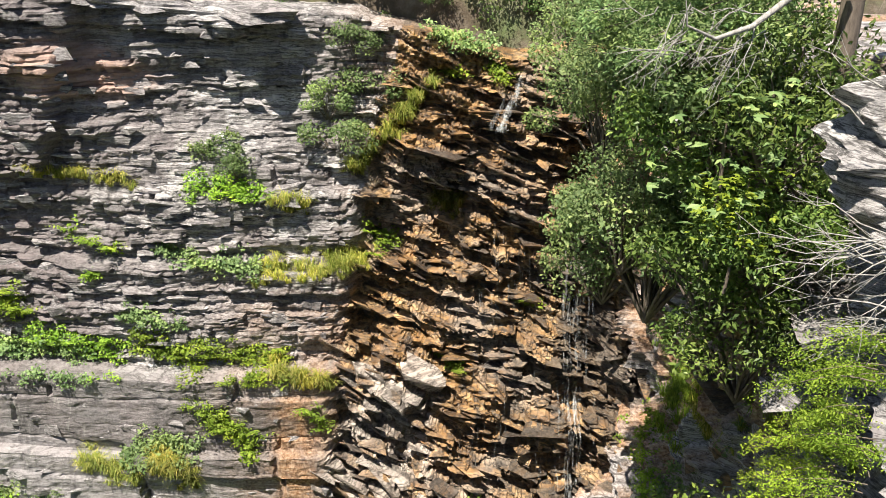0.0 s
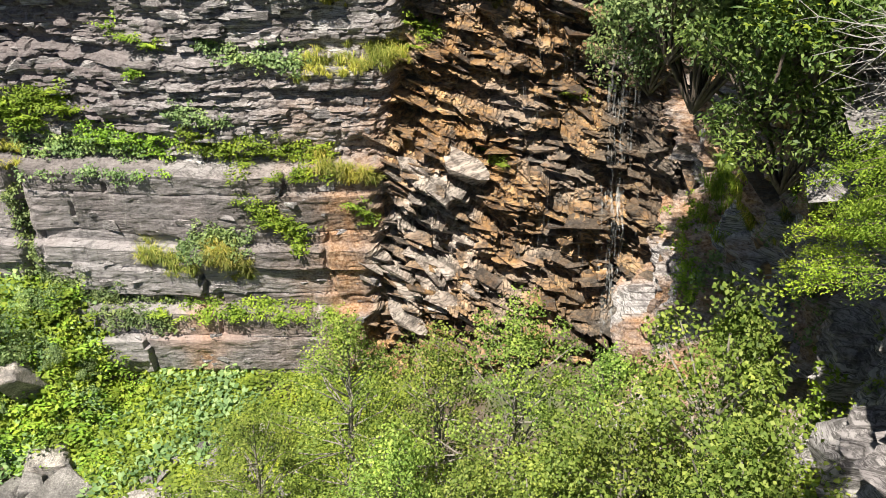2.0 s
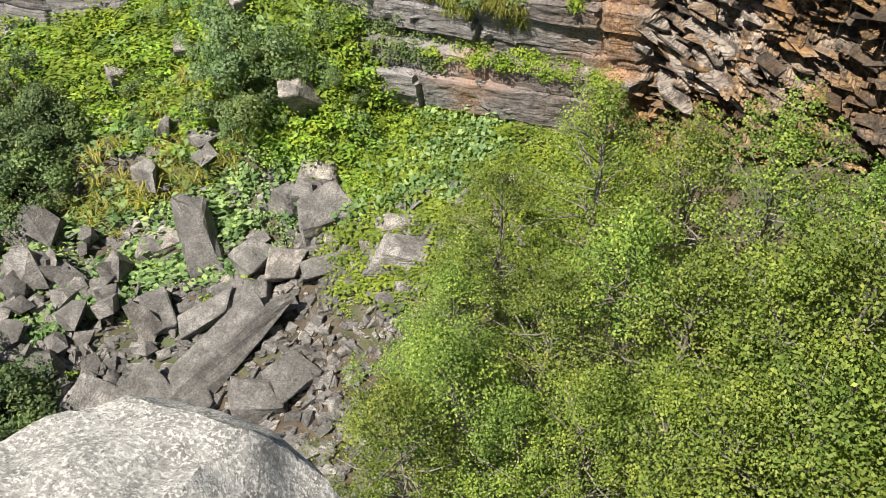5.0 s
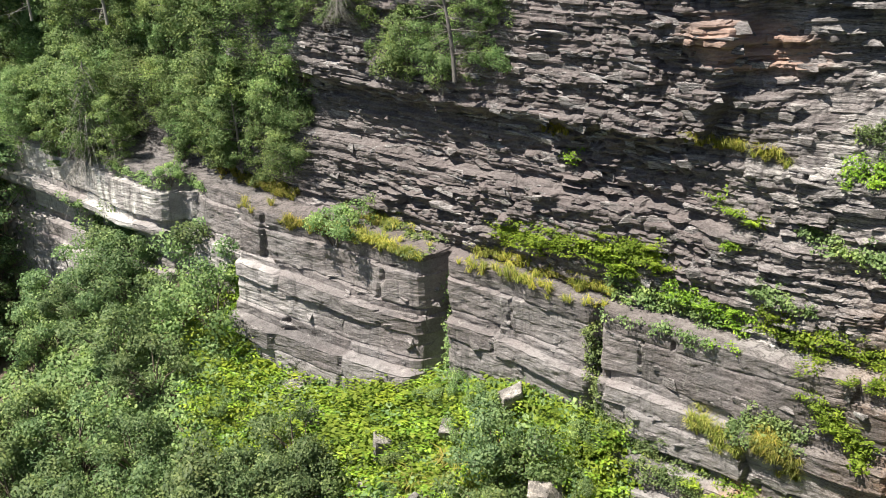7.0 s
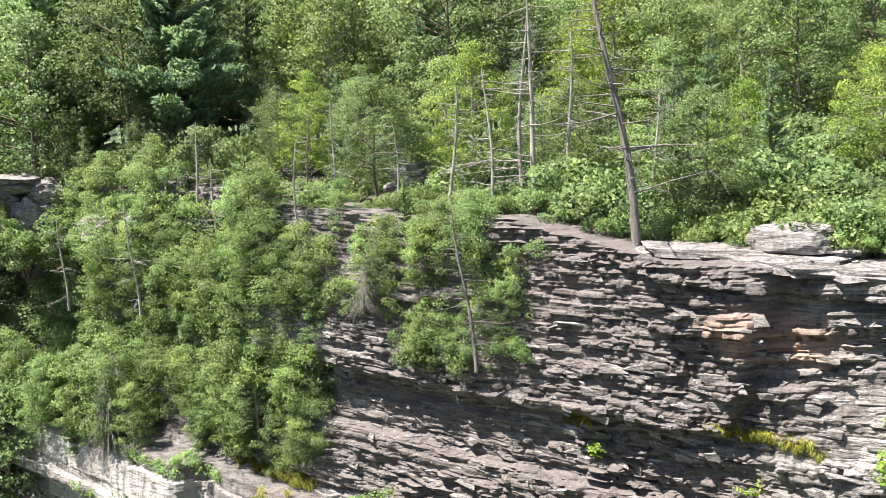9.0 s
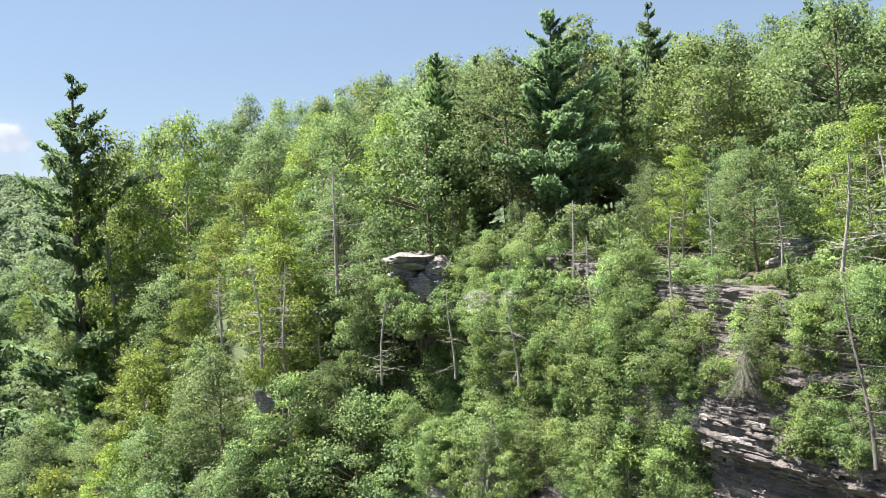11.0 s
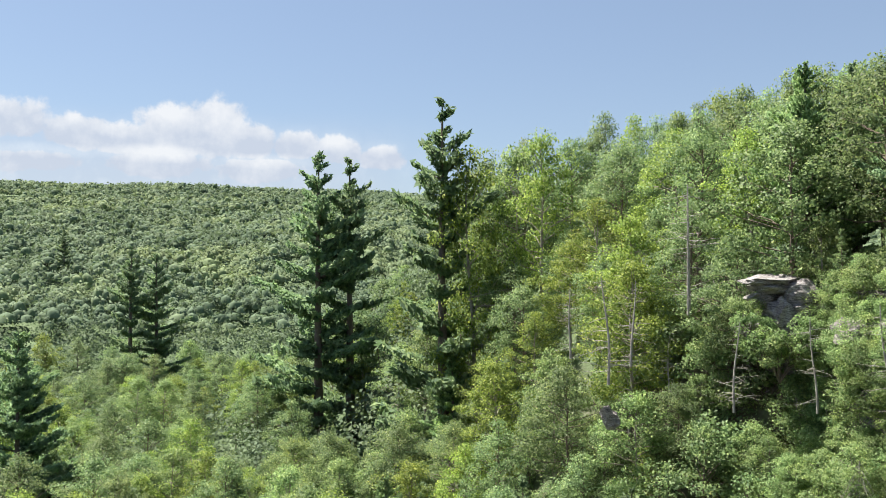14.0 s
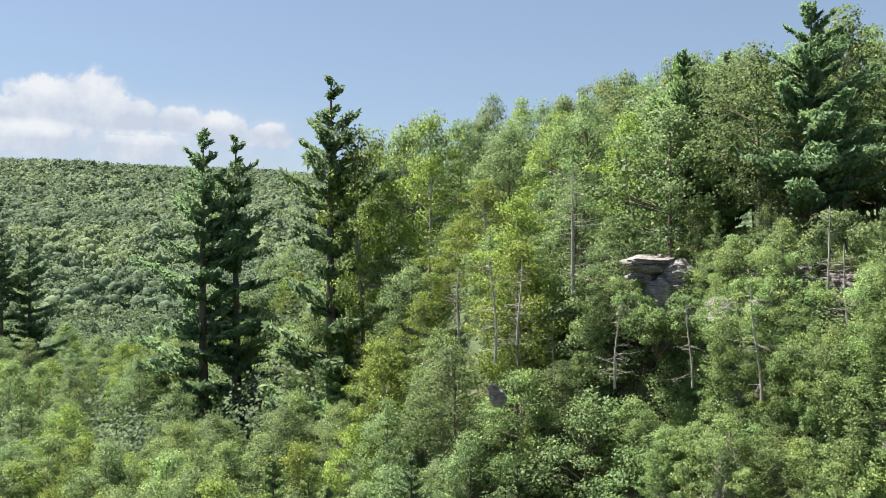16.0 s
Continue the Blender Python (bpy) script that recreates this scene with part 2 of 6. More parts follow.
    h = k.mix(0.5, k.noise(3.0, 9, 0.75, (0.5, 0.5, 5.0)), k.noise(9, 9, 0.78))
    k.bump(h, 1.0, {"pale": 0.03, "talus": 0.16}.get(kind, 0.12))
    return m


def leaf_material(name, dark, mid, light, glow=0.35, rough=0.55, patch=1.1):
    """Foliage that lets some light through; every leaf has its own shade."""
    m = material(name, rough)
    k = Nodes(m)
    k.bsdf.inputs["Specular IOR Level"].default_value = 0.22
    isl = k.n.new("ShaderNodeNewGeometry").outputs["Random Per Island"]
    rnd = k.n.new("ShaderNodeObjectInfo").outputs["Random"]
    c = k.ramp(isl, [(0.0, dark), (0.5, mid), (1.0, light)])
    c = k.mix(1.0, c, k.ramp(k.noise(patch, 3), [(0.33, (0.6, 0.66, 0.6)), (0.5, (0.95, 0.95, 0.95)), (0.67, (1.35, 1.25, 1.0))]), "MULTIPLY")
    hue = k.n.new("ShaderNodeHueSaturation")
    k.l.new(k.math("ADD", k.math("MULTIPLY", rnd, 0.028), 0.48), hue.inputs["Hue"])
    k.l.new(k.math("ADD", k.math("MULTIPLY", rnd, 0.5), 0.75), hue.inputs["Value"])
    k.l.new(c, hue.inputs["Color"])
    c = hue.outputs["Color"]
    k.colour(c)
    tr = k.n.new("ShaderNodeBsdfTranslucent")
    k.l.new(k.mix(0.15, c, (0.3, 0.45, 0.13)), tr.inputs["Color"])
    ms = k.n.new("ShaderNodeMixShader")
    ms.inputs[0].default_value = glow
    k.l.new(k.bsdf.outputs[0], ms.inputs[1])
    k.l.new(tr.outputs[0], ms.inputs[2])
    k.l.new(ms.outputs[0], k.n["Material Output"].inputs["Surface"])
    return m


def bark_material(name, a, b):
    m = material(name, 0.9)
    k = Nodes(m)
    c = k.ramp(k.noise(6, 6, 0.7, (3, 3, 0.6)), [(0.3, a), (0.7, b)])
    k.colour(c)
    k.bump(k.noise(10, 6, 0.7, (3, 3, 0.5)), 0.8, 0.03)
    return m


def ground_material():
    m = material("forest_floor", 0.95)
    k = Nodes(m)
    c = k.ramp(k.noise(1.3, 6, 0.7), [(0.3, (0.035, 0.028, 0.02)), (0.5, (0.085, 0.065, 0.045)), (0.7, (0.16, 0.135, 0.11))])
    c = k.mix(k.ramp(k.noise(0.25, 5, 0.65), [(0.5, 0.0), (0.64, 0.85)]), c, k.ramp(k.noise(6, 5, 0.7), [(0.3, (0.035, 0.06, 0.02)), (0.7, (0.12, 0.18, 0.06))]))
    away = k.n.new("ShaderNodeVectorMath")
    away.operation = "LENGTH"
    k.l.new(k.pos, away.inputs[0])
    green = k.ramp(k.noise(0.5, 6, 0.7), [(0.3, (0.04, 0.07, 0.03)), (0.7, (0.10, 0.15, 0.068))])
    c = k.mix(k.ramp(k.math("DIVIDE", away.outputs["Value"], 200.0), [(0.25, 0.0), (0.4, 1.0)]), c, green)
    k.colour(c)
    k.bump(k.noise(4, 7, 0.7), 0.8, 0.12)
    return m


ROCK = rock_material("grey_sandstone")
WET = rock_material("wet_sandstone", "wet")
PALE = rock_material("lichened_rock", "pale")
TALUS = rock_material("broken_sandstone", "talus")
GROUND = ground_material()
OAK = leaf_material("leaves_oak", (0.078, 0.135, 0.062), (0.154, 0.236, 0.106), (0.272, 0.362, 0.176), 0.42)
LIGHT = leaf_material("leaves_light", (0.098, 0.168, 0.064), (0.19, 0.286, 0.112), (0.325, 0.422, 0.182), 0.42)
SAPLING = leaf_material("leaves_sapling", (0.105, 0.185, 0.07), (0.205, 0.312, 0.128), (0.345, 0.45, 0.205), 0.45)
YELLOW = leaf_material("leaves_yellow_green", (0.13, 0.22, 0.025), (0.25, 0.37, 0.04), (0.40, 0.52, 0.075), 0.48)
RHODO = leaf_material("leaves_rhododendron", (0.05, 0.10, 0.025), (0.125, 0.21, 0.05), (0.26, 0.36, 0.10), 0.36, 0.4)
PINE = leaf_material("needles_pine", (0.08, 0.14, 0.085), (0.145, 0.23, 0.13), (0.235, 0.335, 0.175), 0.42, 0.75)
HEMLOCK = leaf_material("needles_hemlock", (0.09, 0.165, 0.07), (0.172, 0.272, 0.118), (0.29, 0.395, 0.18), 0.42, 0.65)
BIRCHLEAF = leaf_material("leaves_birch", (0.085, 0.145, 0.026), (0.185, 0.275, 0.052), (0.335, 0.415, 0.105), 0.4)
FERN = leaf_material("fern_green", (0.10, 0.185, 0.02), (0.205, 0.33, 0.035), (0.35, 0.475, 0.07), 0.45)
GRASS = leaf_material("ledge_grass", (0.13, 0.17, 0.025), (0.25, 0.27, 0.05), (0.46, 0.4, 0.12), 0.4)
# bluer, more even green for distant crowns: haze put into the leaf colour
FAR = leaf_material("leaves_far_hazy", (0.118, 0.182, 0.118), (0.146, 0.216, 0.138), (0.178, 0.252, 0.158), 0.3, 0.8, 0.03)
BARK = bark_material("bark_brown", (0.06, 0.045, 0.035), (0.2, 0.16, 0.13))
BIRCH = bark_material("bark_grey", (0.12, 0.105, 0.09), (0.36, 0.33, 0.29))
DARKWOOD = bark_material("dead_wood_dark", (0.085, 0.075, 0.07), (0.26, 0.24, 0.23))
DEAD = bark_material("dead_wood", (0.16, 0.147, 0.137), (0.44, 0.42, 0.395))

# ---------------------------------------------------------------- shapes
rng = np.random.default_rng(7)


def hash2(i, j, seed):
    i = np.asarray(i, dtype=np.int64)
    j = np.asarray(j, dtype=np.int64)
    h = (i * 374761393 + j * 668265263 + seed * 1442695041) & 0xFFFFFFFF
    h = ((h ^ (h >> 13)) * 1274126177) & 0xFFFFFFFF
    h = h ^ (h >> 16)
    return (h & 0xFFFFFF) / float(0xFFFFFF)


def vnoise(x, y, seed=0):
    """Smooth value noise, 0 to 1."""
    x, y = np.asarray(x, float), np.asarray(y, float)
    i, j = np.floor(x), np.floor(y)
    u, v = x - i, y - j
    u, v = u * u * (3 - 2 * u), v * v * (3 - 2 * v)
    a, b = hash2(i, j, seed), hash2(i + 1, j, seed)
    c, d = hash2(i, j + 1, seed), hash2(i + 1, j + 1, seed)
    return (a * (1 - u) + b * u) * (1 - v) + (c * (1 - u) + d * u) * v


def fbm(x, y, seed=0, octaves=4):
    s, a, t = 0, 1.0, 0
    for o in range(octaves):
        s, t = s + a * vnoise(x * 2 ** o, y * 2 ** o, seed + o), t + a
        a *= 0.5
    return s / t


def smooth(a, b, x):
    t = np.clip((np.asarray(x, float) - a) / (b - a), 0, 1)
    return t * t * (3 - 2 * t)


def mesh_np(name, verts, faces, mat=None, flat=True):
    """A mesh from arrays; faces all have the same number of corners."""
    verts, faces = np.asarray(verts, np.float32), np.asarray(faces, np.int32)
    me = bpy.data.meshes.new(name)
    n, k = faces.shape
    me.vertices.add(len(verts))
    me.vertices.foreach_set("co", verts.ravel())
    me.loops.add(n * k)
    me.loops.foreach_set("vertex_index", faces.ravel())
    me.polygons.add(n)
    me.polygons.foreach_set("loop_start", np.arange(0, n * k, k, dtype=np.int32))
    me.polygons.foreach_set("use_smooth", np.full(n, not flat))
    me.update(calc_edges=True)
    if mat:
        me.materials.append(mat)
    return me


def grid_faces(rows, cols):
    i = np.arange(rows - 1)[:, None] * cols + np.arange(cols - 1)[None, :]
    return np.stack([i, i + 1, i + cols + 1, i + cols], -1).reshape(-1, 4)


class Batch:
    """Gathers pieces of one mesh."""

    def __init__(self):
        self.v, self.f, self.n, self.soft = [], [], 0, []

    def add(self, v, f, soft=None):
        if soft is not None:
            self.soft.append(soft)
        self.v.append(np.asarray(v, float))
        self.f.append(np.asarray(f) + self.n)
        self.n += len(v)
        return self

    def mesh(self, name, mat, flat=True):
        me = mesh_np(name, np.concatenate(self.v), np.concatenate(self.f), mat, flat and not self.soft)
        if self.soft:
            a = me.attributes.new("custom_normal", "FLOAT_VECTOR", "POINT")
            a.data.foreach_set("vector", np.concatenate(self.soft).astype(np.float32).ravel())
            me.update()
        return me


def tube(points, radii, sides=6):
    """A bent, tapering tube through the points."""
    p = np.asarray(points, float)
    r = np.asarray(radii, float)
    d = np.gradient(p, axis=0)
    d /= np.linalg.norm(d, axis=1, keepdims=True) + 1e-9
    up = np.where(np.abs(d[:, 2:3]) > 0.9, [[1.0, 0, 0]], [[0, 0, 1.0]])
    a = np.cross(d, up)
    a /= np.linalg.norm(a, axis=1, keepdims=True) + 1e-9
    b = np.cross(d, a)
    th = np.linspace(0, 2 * np.pi, sides, endpoint=False)
    ring = a[:, None] * np.cos(th)[None, :, None] + b[:, None] * np.sin(th)[None, :, None]
    v = p[:, None] + ring * r[:, None, None]
    i = np.arange(len(p) - 1)[:, None] * sides
    k = np.arange(sides)[None, :]
    k2 = (k + 1) % sides
    f = np.stack([i + k, i + k2, i + sides + k2, i + sides + k], -1).reshape(-1, 4)
    return v.reshape(-1, 3), f


def leaf_cards(g, pos, size, out=None, aspect=0.55, lift=0.4, tips=None, crown=None, hard=1.2):
    """Folded leaf blades at pos; out: the way they face, roughly; tips: the way they point."""
    n = len(pos)
    nrm = g.normal(size=(n, 3))
    if out is not None:
        nrm = nrm * 0.75 + out
    nrm[:, 2] += lift
    nrm /= np.linalg.norm(nrm, axis=1, keepdims=True) + 1e-9
    t = g.normal(size=(n, 3)) if tips is None else tips + g.normal(size=(n, 3)) * 0.25
    t -= nrm * (t * nrm).sum(1, keepdims=True)
    t /= np.linalg.norm(t, axis=1, keepdims=True) + 1e-9
    s = np.cross(nrm, t)
    L = (size * g.uniform(0.6, 1.35, n))[:, None]
    w = L * aspect * 0.5
    fold = nrm * L * 0.1
    v = np.stack([pos - t * L * 0.5, pos + s * w + fold - t * L * 0.05, pos + t * L * 0.5 - nrm * L * 0.08, pos - s * w + fold - t * L * 0.05], 1)
    f = np.arange(n * 4).reshape(-1, 4)
    if crown is None:
        return v.reshape(-1, 3), f
    # shading normals bend out from the crown, which softens the light on it
    c = crown / (np.linalg.norm(crown, axis=1, keepdims=True) + 1e-9)
    turned = (nrm * c).sum(1) > 0
    f[turned] = f[turned][:, ::-1]
    face = nrm * np.where(turned, 1, -1)[:, None]
    soft = face * hard + c
    soft /= np.linalg.norm(soft, axis=1, keepdims=True) + 1e-9
    return v.reshape(-1, 3), f, np.repeat(soft, 4, axis=0)


def part(name, data, parent, label=""):
    """Links a mesh as one part of a thing."""
    ob = new(name, data)
    ob.parent = parent
    if label:
        ob["label"] = label
    return ob


def thing(name, m=None, **tags):
    ob = new(name)
    ob.matrix_world = m or Matrix()
    return tagged(ob, **tags)

# ---------------------------------------------------------------- ground
# The camera stands at (0, 0, 0) on a rim; the gorge lies north of it and runs down to the west.


def ground_z(x, y):
    x, y = np.asarray(x, float), np.asarray(y, float)
    s = -x
    floor = -20.0 - 0.11 * np.clip(s - 8, 0, 60) - 0.09 * np.clip(s - 68, 0, 130) + 0.13 * np.clip(y - 11, -14, 12)
    floor = floor + 1.2 * (fbm(x / 7, y / 7, 3) - 0.5)
    plateau = -1.4 + 0.09 * np.clip(y - 24, 0, 110) + 1.4 * (fbm(x / 15, y / 15, 5) - 0.5) - 1.5 * smooth(-22, -7, x) * smooth(36, 25, y)
    bank = np.interp(x, [-40, -36, -31, -27, -23, -18.6, -15, -12, -10.5, -8.5], [-21, -17.2, -16.6, -16.8, -17.7, -16.7, -16.0, -16.5, -18.2, -21])
    bank = bank - 0.72 * np.clip(20.6 - y, 0, 9) + 1.3 * (fbm(x / 2.2, y / 2.2, 4) - 0.5)
    floor = np.maximum(floor, bank)
    west = smooth(-41, -54, x)
    y0 = 23.4 * (1 - west) + (3.0 - 0.12 * np.clip(s - 60, 0, 200)) * west
    width = 1.0 * (1 - west) + 25.0 * west
    t = smooth(0, 1, (y - y0) / width)
    z = floor * (1 - t) + plateau * t
    east = smooth(6.2, 7.4, x - 1.3 * smooth(10, 15, y))
    z = z * (1 - east) + (-2.9 + 0.05 * x) * east
    shelf = smooth(1.3, 1.05, y) * smooth(-1.75, -1.45, x)
    z = z * (1 - shelf) - 3.25 * shelf
    rim = smooth(0.35, 0.1, y) * smooth(-1.3, -1.1, x)
    z = z * (1 - rim) + (-1.7 + 0.06 * np.abs(y)) * rim
    d = np.hypot(x, y)
    far = np.interp(d, [0, 150, 200, 330, 500, 760, 900, 1600, 4000], [-34, -34, -28, -6, 17, 46, 44, -20, -60]) + 9 * (fbm(x / 120, y / 120, 9) - 0.5)
    w = smooth(130, 230, d)
    return z * (1 - w) + far * w


def build_ground():
    r = np.concatenate([np.linspace(0.01, 3, 36), np.linspace(3.3, 60, 150), 60 * (4200 / 60) ** np.linspace(0.02, 1, 90)])
    a = np.linspace(0, 2 * np.pi, 301)
    R, A = np.meshgrid(r, a, indexing="ij")
    x, y = -R * np.sin(A), R * np.cos(A)
    v = np.stack([x, y, ground_z(x, y)], -1).reshape(-1, 3)
    me = mesh_np("ground", v, grid_faces(len(r), len(a)), GROUND, False)
    tagged(new("ground", me), "brown and green forest floor of the gorge and its rims", "ground", kind="structure")


build_ground()

# ---------------------------------------------------------------- the cliff with the falls
WALL_Y = 22.5


def rim_z(x):
    return np.interp(x, [-48, -45, -36, -27, -17, -12, -6, -3.6, -2.2, -0.8, 0.4, 1.6, 2.6, 3.6, 6], [-2.0, -1.6, -0.9, -1.5, -1.7, -2.5, -3.3, -3.4, -3.5, -3.8, -4.2, -4.6, -4.6, -4.3, -4.0])


def falls_weight(x, z):
    left = np.interp(z, [-20, -16, -12, -9, -7, -4], [-3.9, -3.2, -2.6, -2.2, -1.7, -1.0]) + 0.5 * (fbm(z * 0.9, 0 * z, 21) - 0.5)
    return smooth(-0.35, 0.35, x - left)


def beds(c, seed, lo, hi, span=40):
    """The bed in which each height lies, its number and how far up in it."""
    g = np.random.default_rng(seed)
    edges = np.cumsum(g.uniform(lo, hi, int(span / lo))) - 25
    k = np.clip(np.searchsorted(edges, c), 1, len(edges) - 1)
    low, high = edges[k - 1], edges[k]
    return k, (c - low) / (high - low), high - low


def strata(x, c, seed, lo, hi, cell, depth):
    """How far the bedded blocks stand proud of the wall, in metres, and a tone for each block."""
    k, u, thick = beds(c, seed, lo, hi)
    wide = cell * (0.5 + hash2(k, k * 0, seed + 1))
    shift = hash2(k, k * 0 + 3, seed + 2) * 7
    xx = (x + shift + 0.25 * (vnoise(x * 1.3, c * 2.0, seed + 5) - 0.5)) / wide
    cellno = np.floor(xx)
    f = xx - cellno
    h = hash2(k, cellno, seed + 4)
    o = depth * 0.7 * (hash2(k, k * 0 + 9, seed + 3) - 0.5) + depth * 1.6 * (h ** 3 - 0.25)
    o = o + depth * 1.2 * (vnoise(x * 0.55 + hash2(k, k * 0, seed + 8) * 31, k * 1.7, seed + 6) - 0.5)
    joint = (1 + 1.2 * (cell > 3)) * np.exp(-((np.minimum(f, 1 - f) * wide / 0.05) ** 2)) * (hash2(k, cellno, seed + 7) > 0.35)
    bed = np.exp(-((np.minimum(u, 1 - u) * thick / 0.022) ** 2))
    return o - 0.08 * joint - 0.05 * bed, hash2(k, cellno, seed + 11)


def wall_shape(x, z):
    """Depth of the north wall's face, measured out of the plane y = WALL_Y towards the gorge, and the blocks' tone,
    which holds shade on the upper west wall.
    """
    w = falls_weight(x, z)
    warp = 0.5 * (fbm(x * 0.22, z * 0.3, 31) - 0.5) + 0.1 * (fbm(x * 0.9, z * 0.9, 32) - 0.5)
    c = z + 0.012 * x + warp
    a1, t1 = strata(x, c, 101, 0.16, 0.5, 0.95, 0.15)
    a2, t2 = strata(x, c, 102, 0.07, 0.2, 0.45, 0.10)
    b1, s1 = strata(x, c, 103, 0.5, 1.5, 4.2, 0.13)
    b2, s2 = strata(x, c, 104, 0.14, 0.55, 2.6, 0.02)
    rough = 0.35 + 0.3 * smooth(-9, -11.5, x) * smooth(-27, -20, x) + 0.6 * smooth(0.35, 0.65, fbm(x * 0.3, z * 0.45, 33))
    low = smooth(-12.4, -12.5, c)
    dry = (a1 + a2) * rough * (1 - low) + (b1 + 0.25 * b2 + 0.03 * (fbm(x * 1.5, z * 4, 34) - 0.5)) * low
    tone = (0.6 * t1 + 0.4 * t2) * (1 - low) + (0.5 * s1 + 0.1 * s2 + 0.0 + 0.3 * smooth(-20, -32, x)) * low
    dry = dry + 0.75 * smooth(-12.42, -12.5, c) + 0.3 * smooth(-14.7, -14.76, c) + 0.45 * smooth(-16.7, -16.78, c) + 0.04 * np.clip(-3 - z, 0, 20)
    dry = dry + 0.3 * smooth(-7.6, -7.9, c) * smooth(-11, -7, x) + 0.3 * smooth(-9.4, -9.7, c)
    dry = dry + 0.35 * smooth(0.62, 0.55, rim_z(x) - z) * smooth(-15, -11, x) * smooth(-2.5, -5, x) - 0.35 * smooth(-9.5, -8.5, x + 0.55 * (z + 4.6)) * smooth(-6.8, -6.0, z)
    dry = dry + 0.6 * smooth(-9.0, -9.5, x - 0.3 * (z + 5)) * smooth(-7.6, -7.0, z)
    dry = dry - 0.5 * smooth(-18, -24, x) * smooth(-12.6, -12.0, c) - 0.05 * np.clip(z + 12, 0, 12) * smooth(-18, -30, x)
    # buttresses and clefts of the lower wall west of the falls
    low2 = smooth(-12.4, -12.5, c)
    dry = dry + low2 * (0.45 * smooth(-18.9, -19.25, x) * smooth(-31, -29, x) - 0.7 * np.exp(-(((x + 18.9) / 0.22) ** 2)) - 0.45 * np.exp(-(((x + 12.8) / 0.16) ** 2)) + 0.7 * smooth(-30.2, -31.6, x) * smooth(-15.2, -14.6, z) - 0.6 * smooth(-26.4, -26.8, x) * smooth(-31, -30.6, x))
    dry = dry + 0.09 * (fbm(x * 3.0, z * 6.0, 43, 3) - 0.5) + (0.8 * (fbm(x / 5.5, z / 5.0, 41) - 0.5) + 0.3 * (fbm(x / 1.6, z / 1.6, 42) - 0.5)) * (1 - 0.2 * low)
    # the falls: beds that dip to the east, broken and uneven, standing out towards the foot
    cd = z + (0.34 + 0.16 * smooth(0.5, -2.5, x)) * x + 0.9 * (fbm(x * 0.5, z * 0.5, 51) - 0.5)
    w1, r1 = strata(x, cd, 111, 0.10, 0.34, 0.7, 0.3)
    w2, r2 = strata(x, cd, 112, 0.05, 0.13, 0.35, 0.13)
    wet = w1 + w2 + 0.24 * np.clip(-8.0 - z, 0, 14) + 1.2 * (fbm(x / 2.0, z / 2.2, 61) - 0.5) + 0.5 * (fbm(x / 0.6, z / 0.5, 62) - 0.5) - 0.25
    wet = wet - 0.9 * np.exp(-(((x - 3.9) / 0.6) ** 2))
    # upper west wall: darker rock tone, with the shade under the rim included
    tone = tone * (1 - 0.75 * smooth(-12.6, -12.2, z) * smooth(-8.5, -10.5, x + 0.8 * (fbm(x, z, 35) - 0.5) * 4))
    return dry * (1 - w) + wet * w, tone * (1 - w) + (0.5 * r1 + 0.5 * r2) * w


def wall_out(x, z):
    return wall_shape(x, z)[0]


def wall_y(x, z):
    return WALL_Y - wall_out(np.asarray(x, float), np.asarray(z, float))


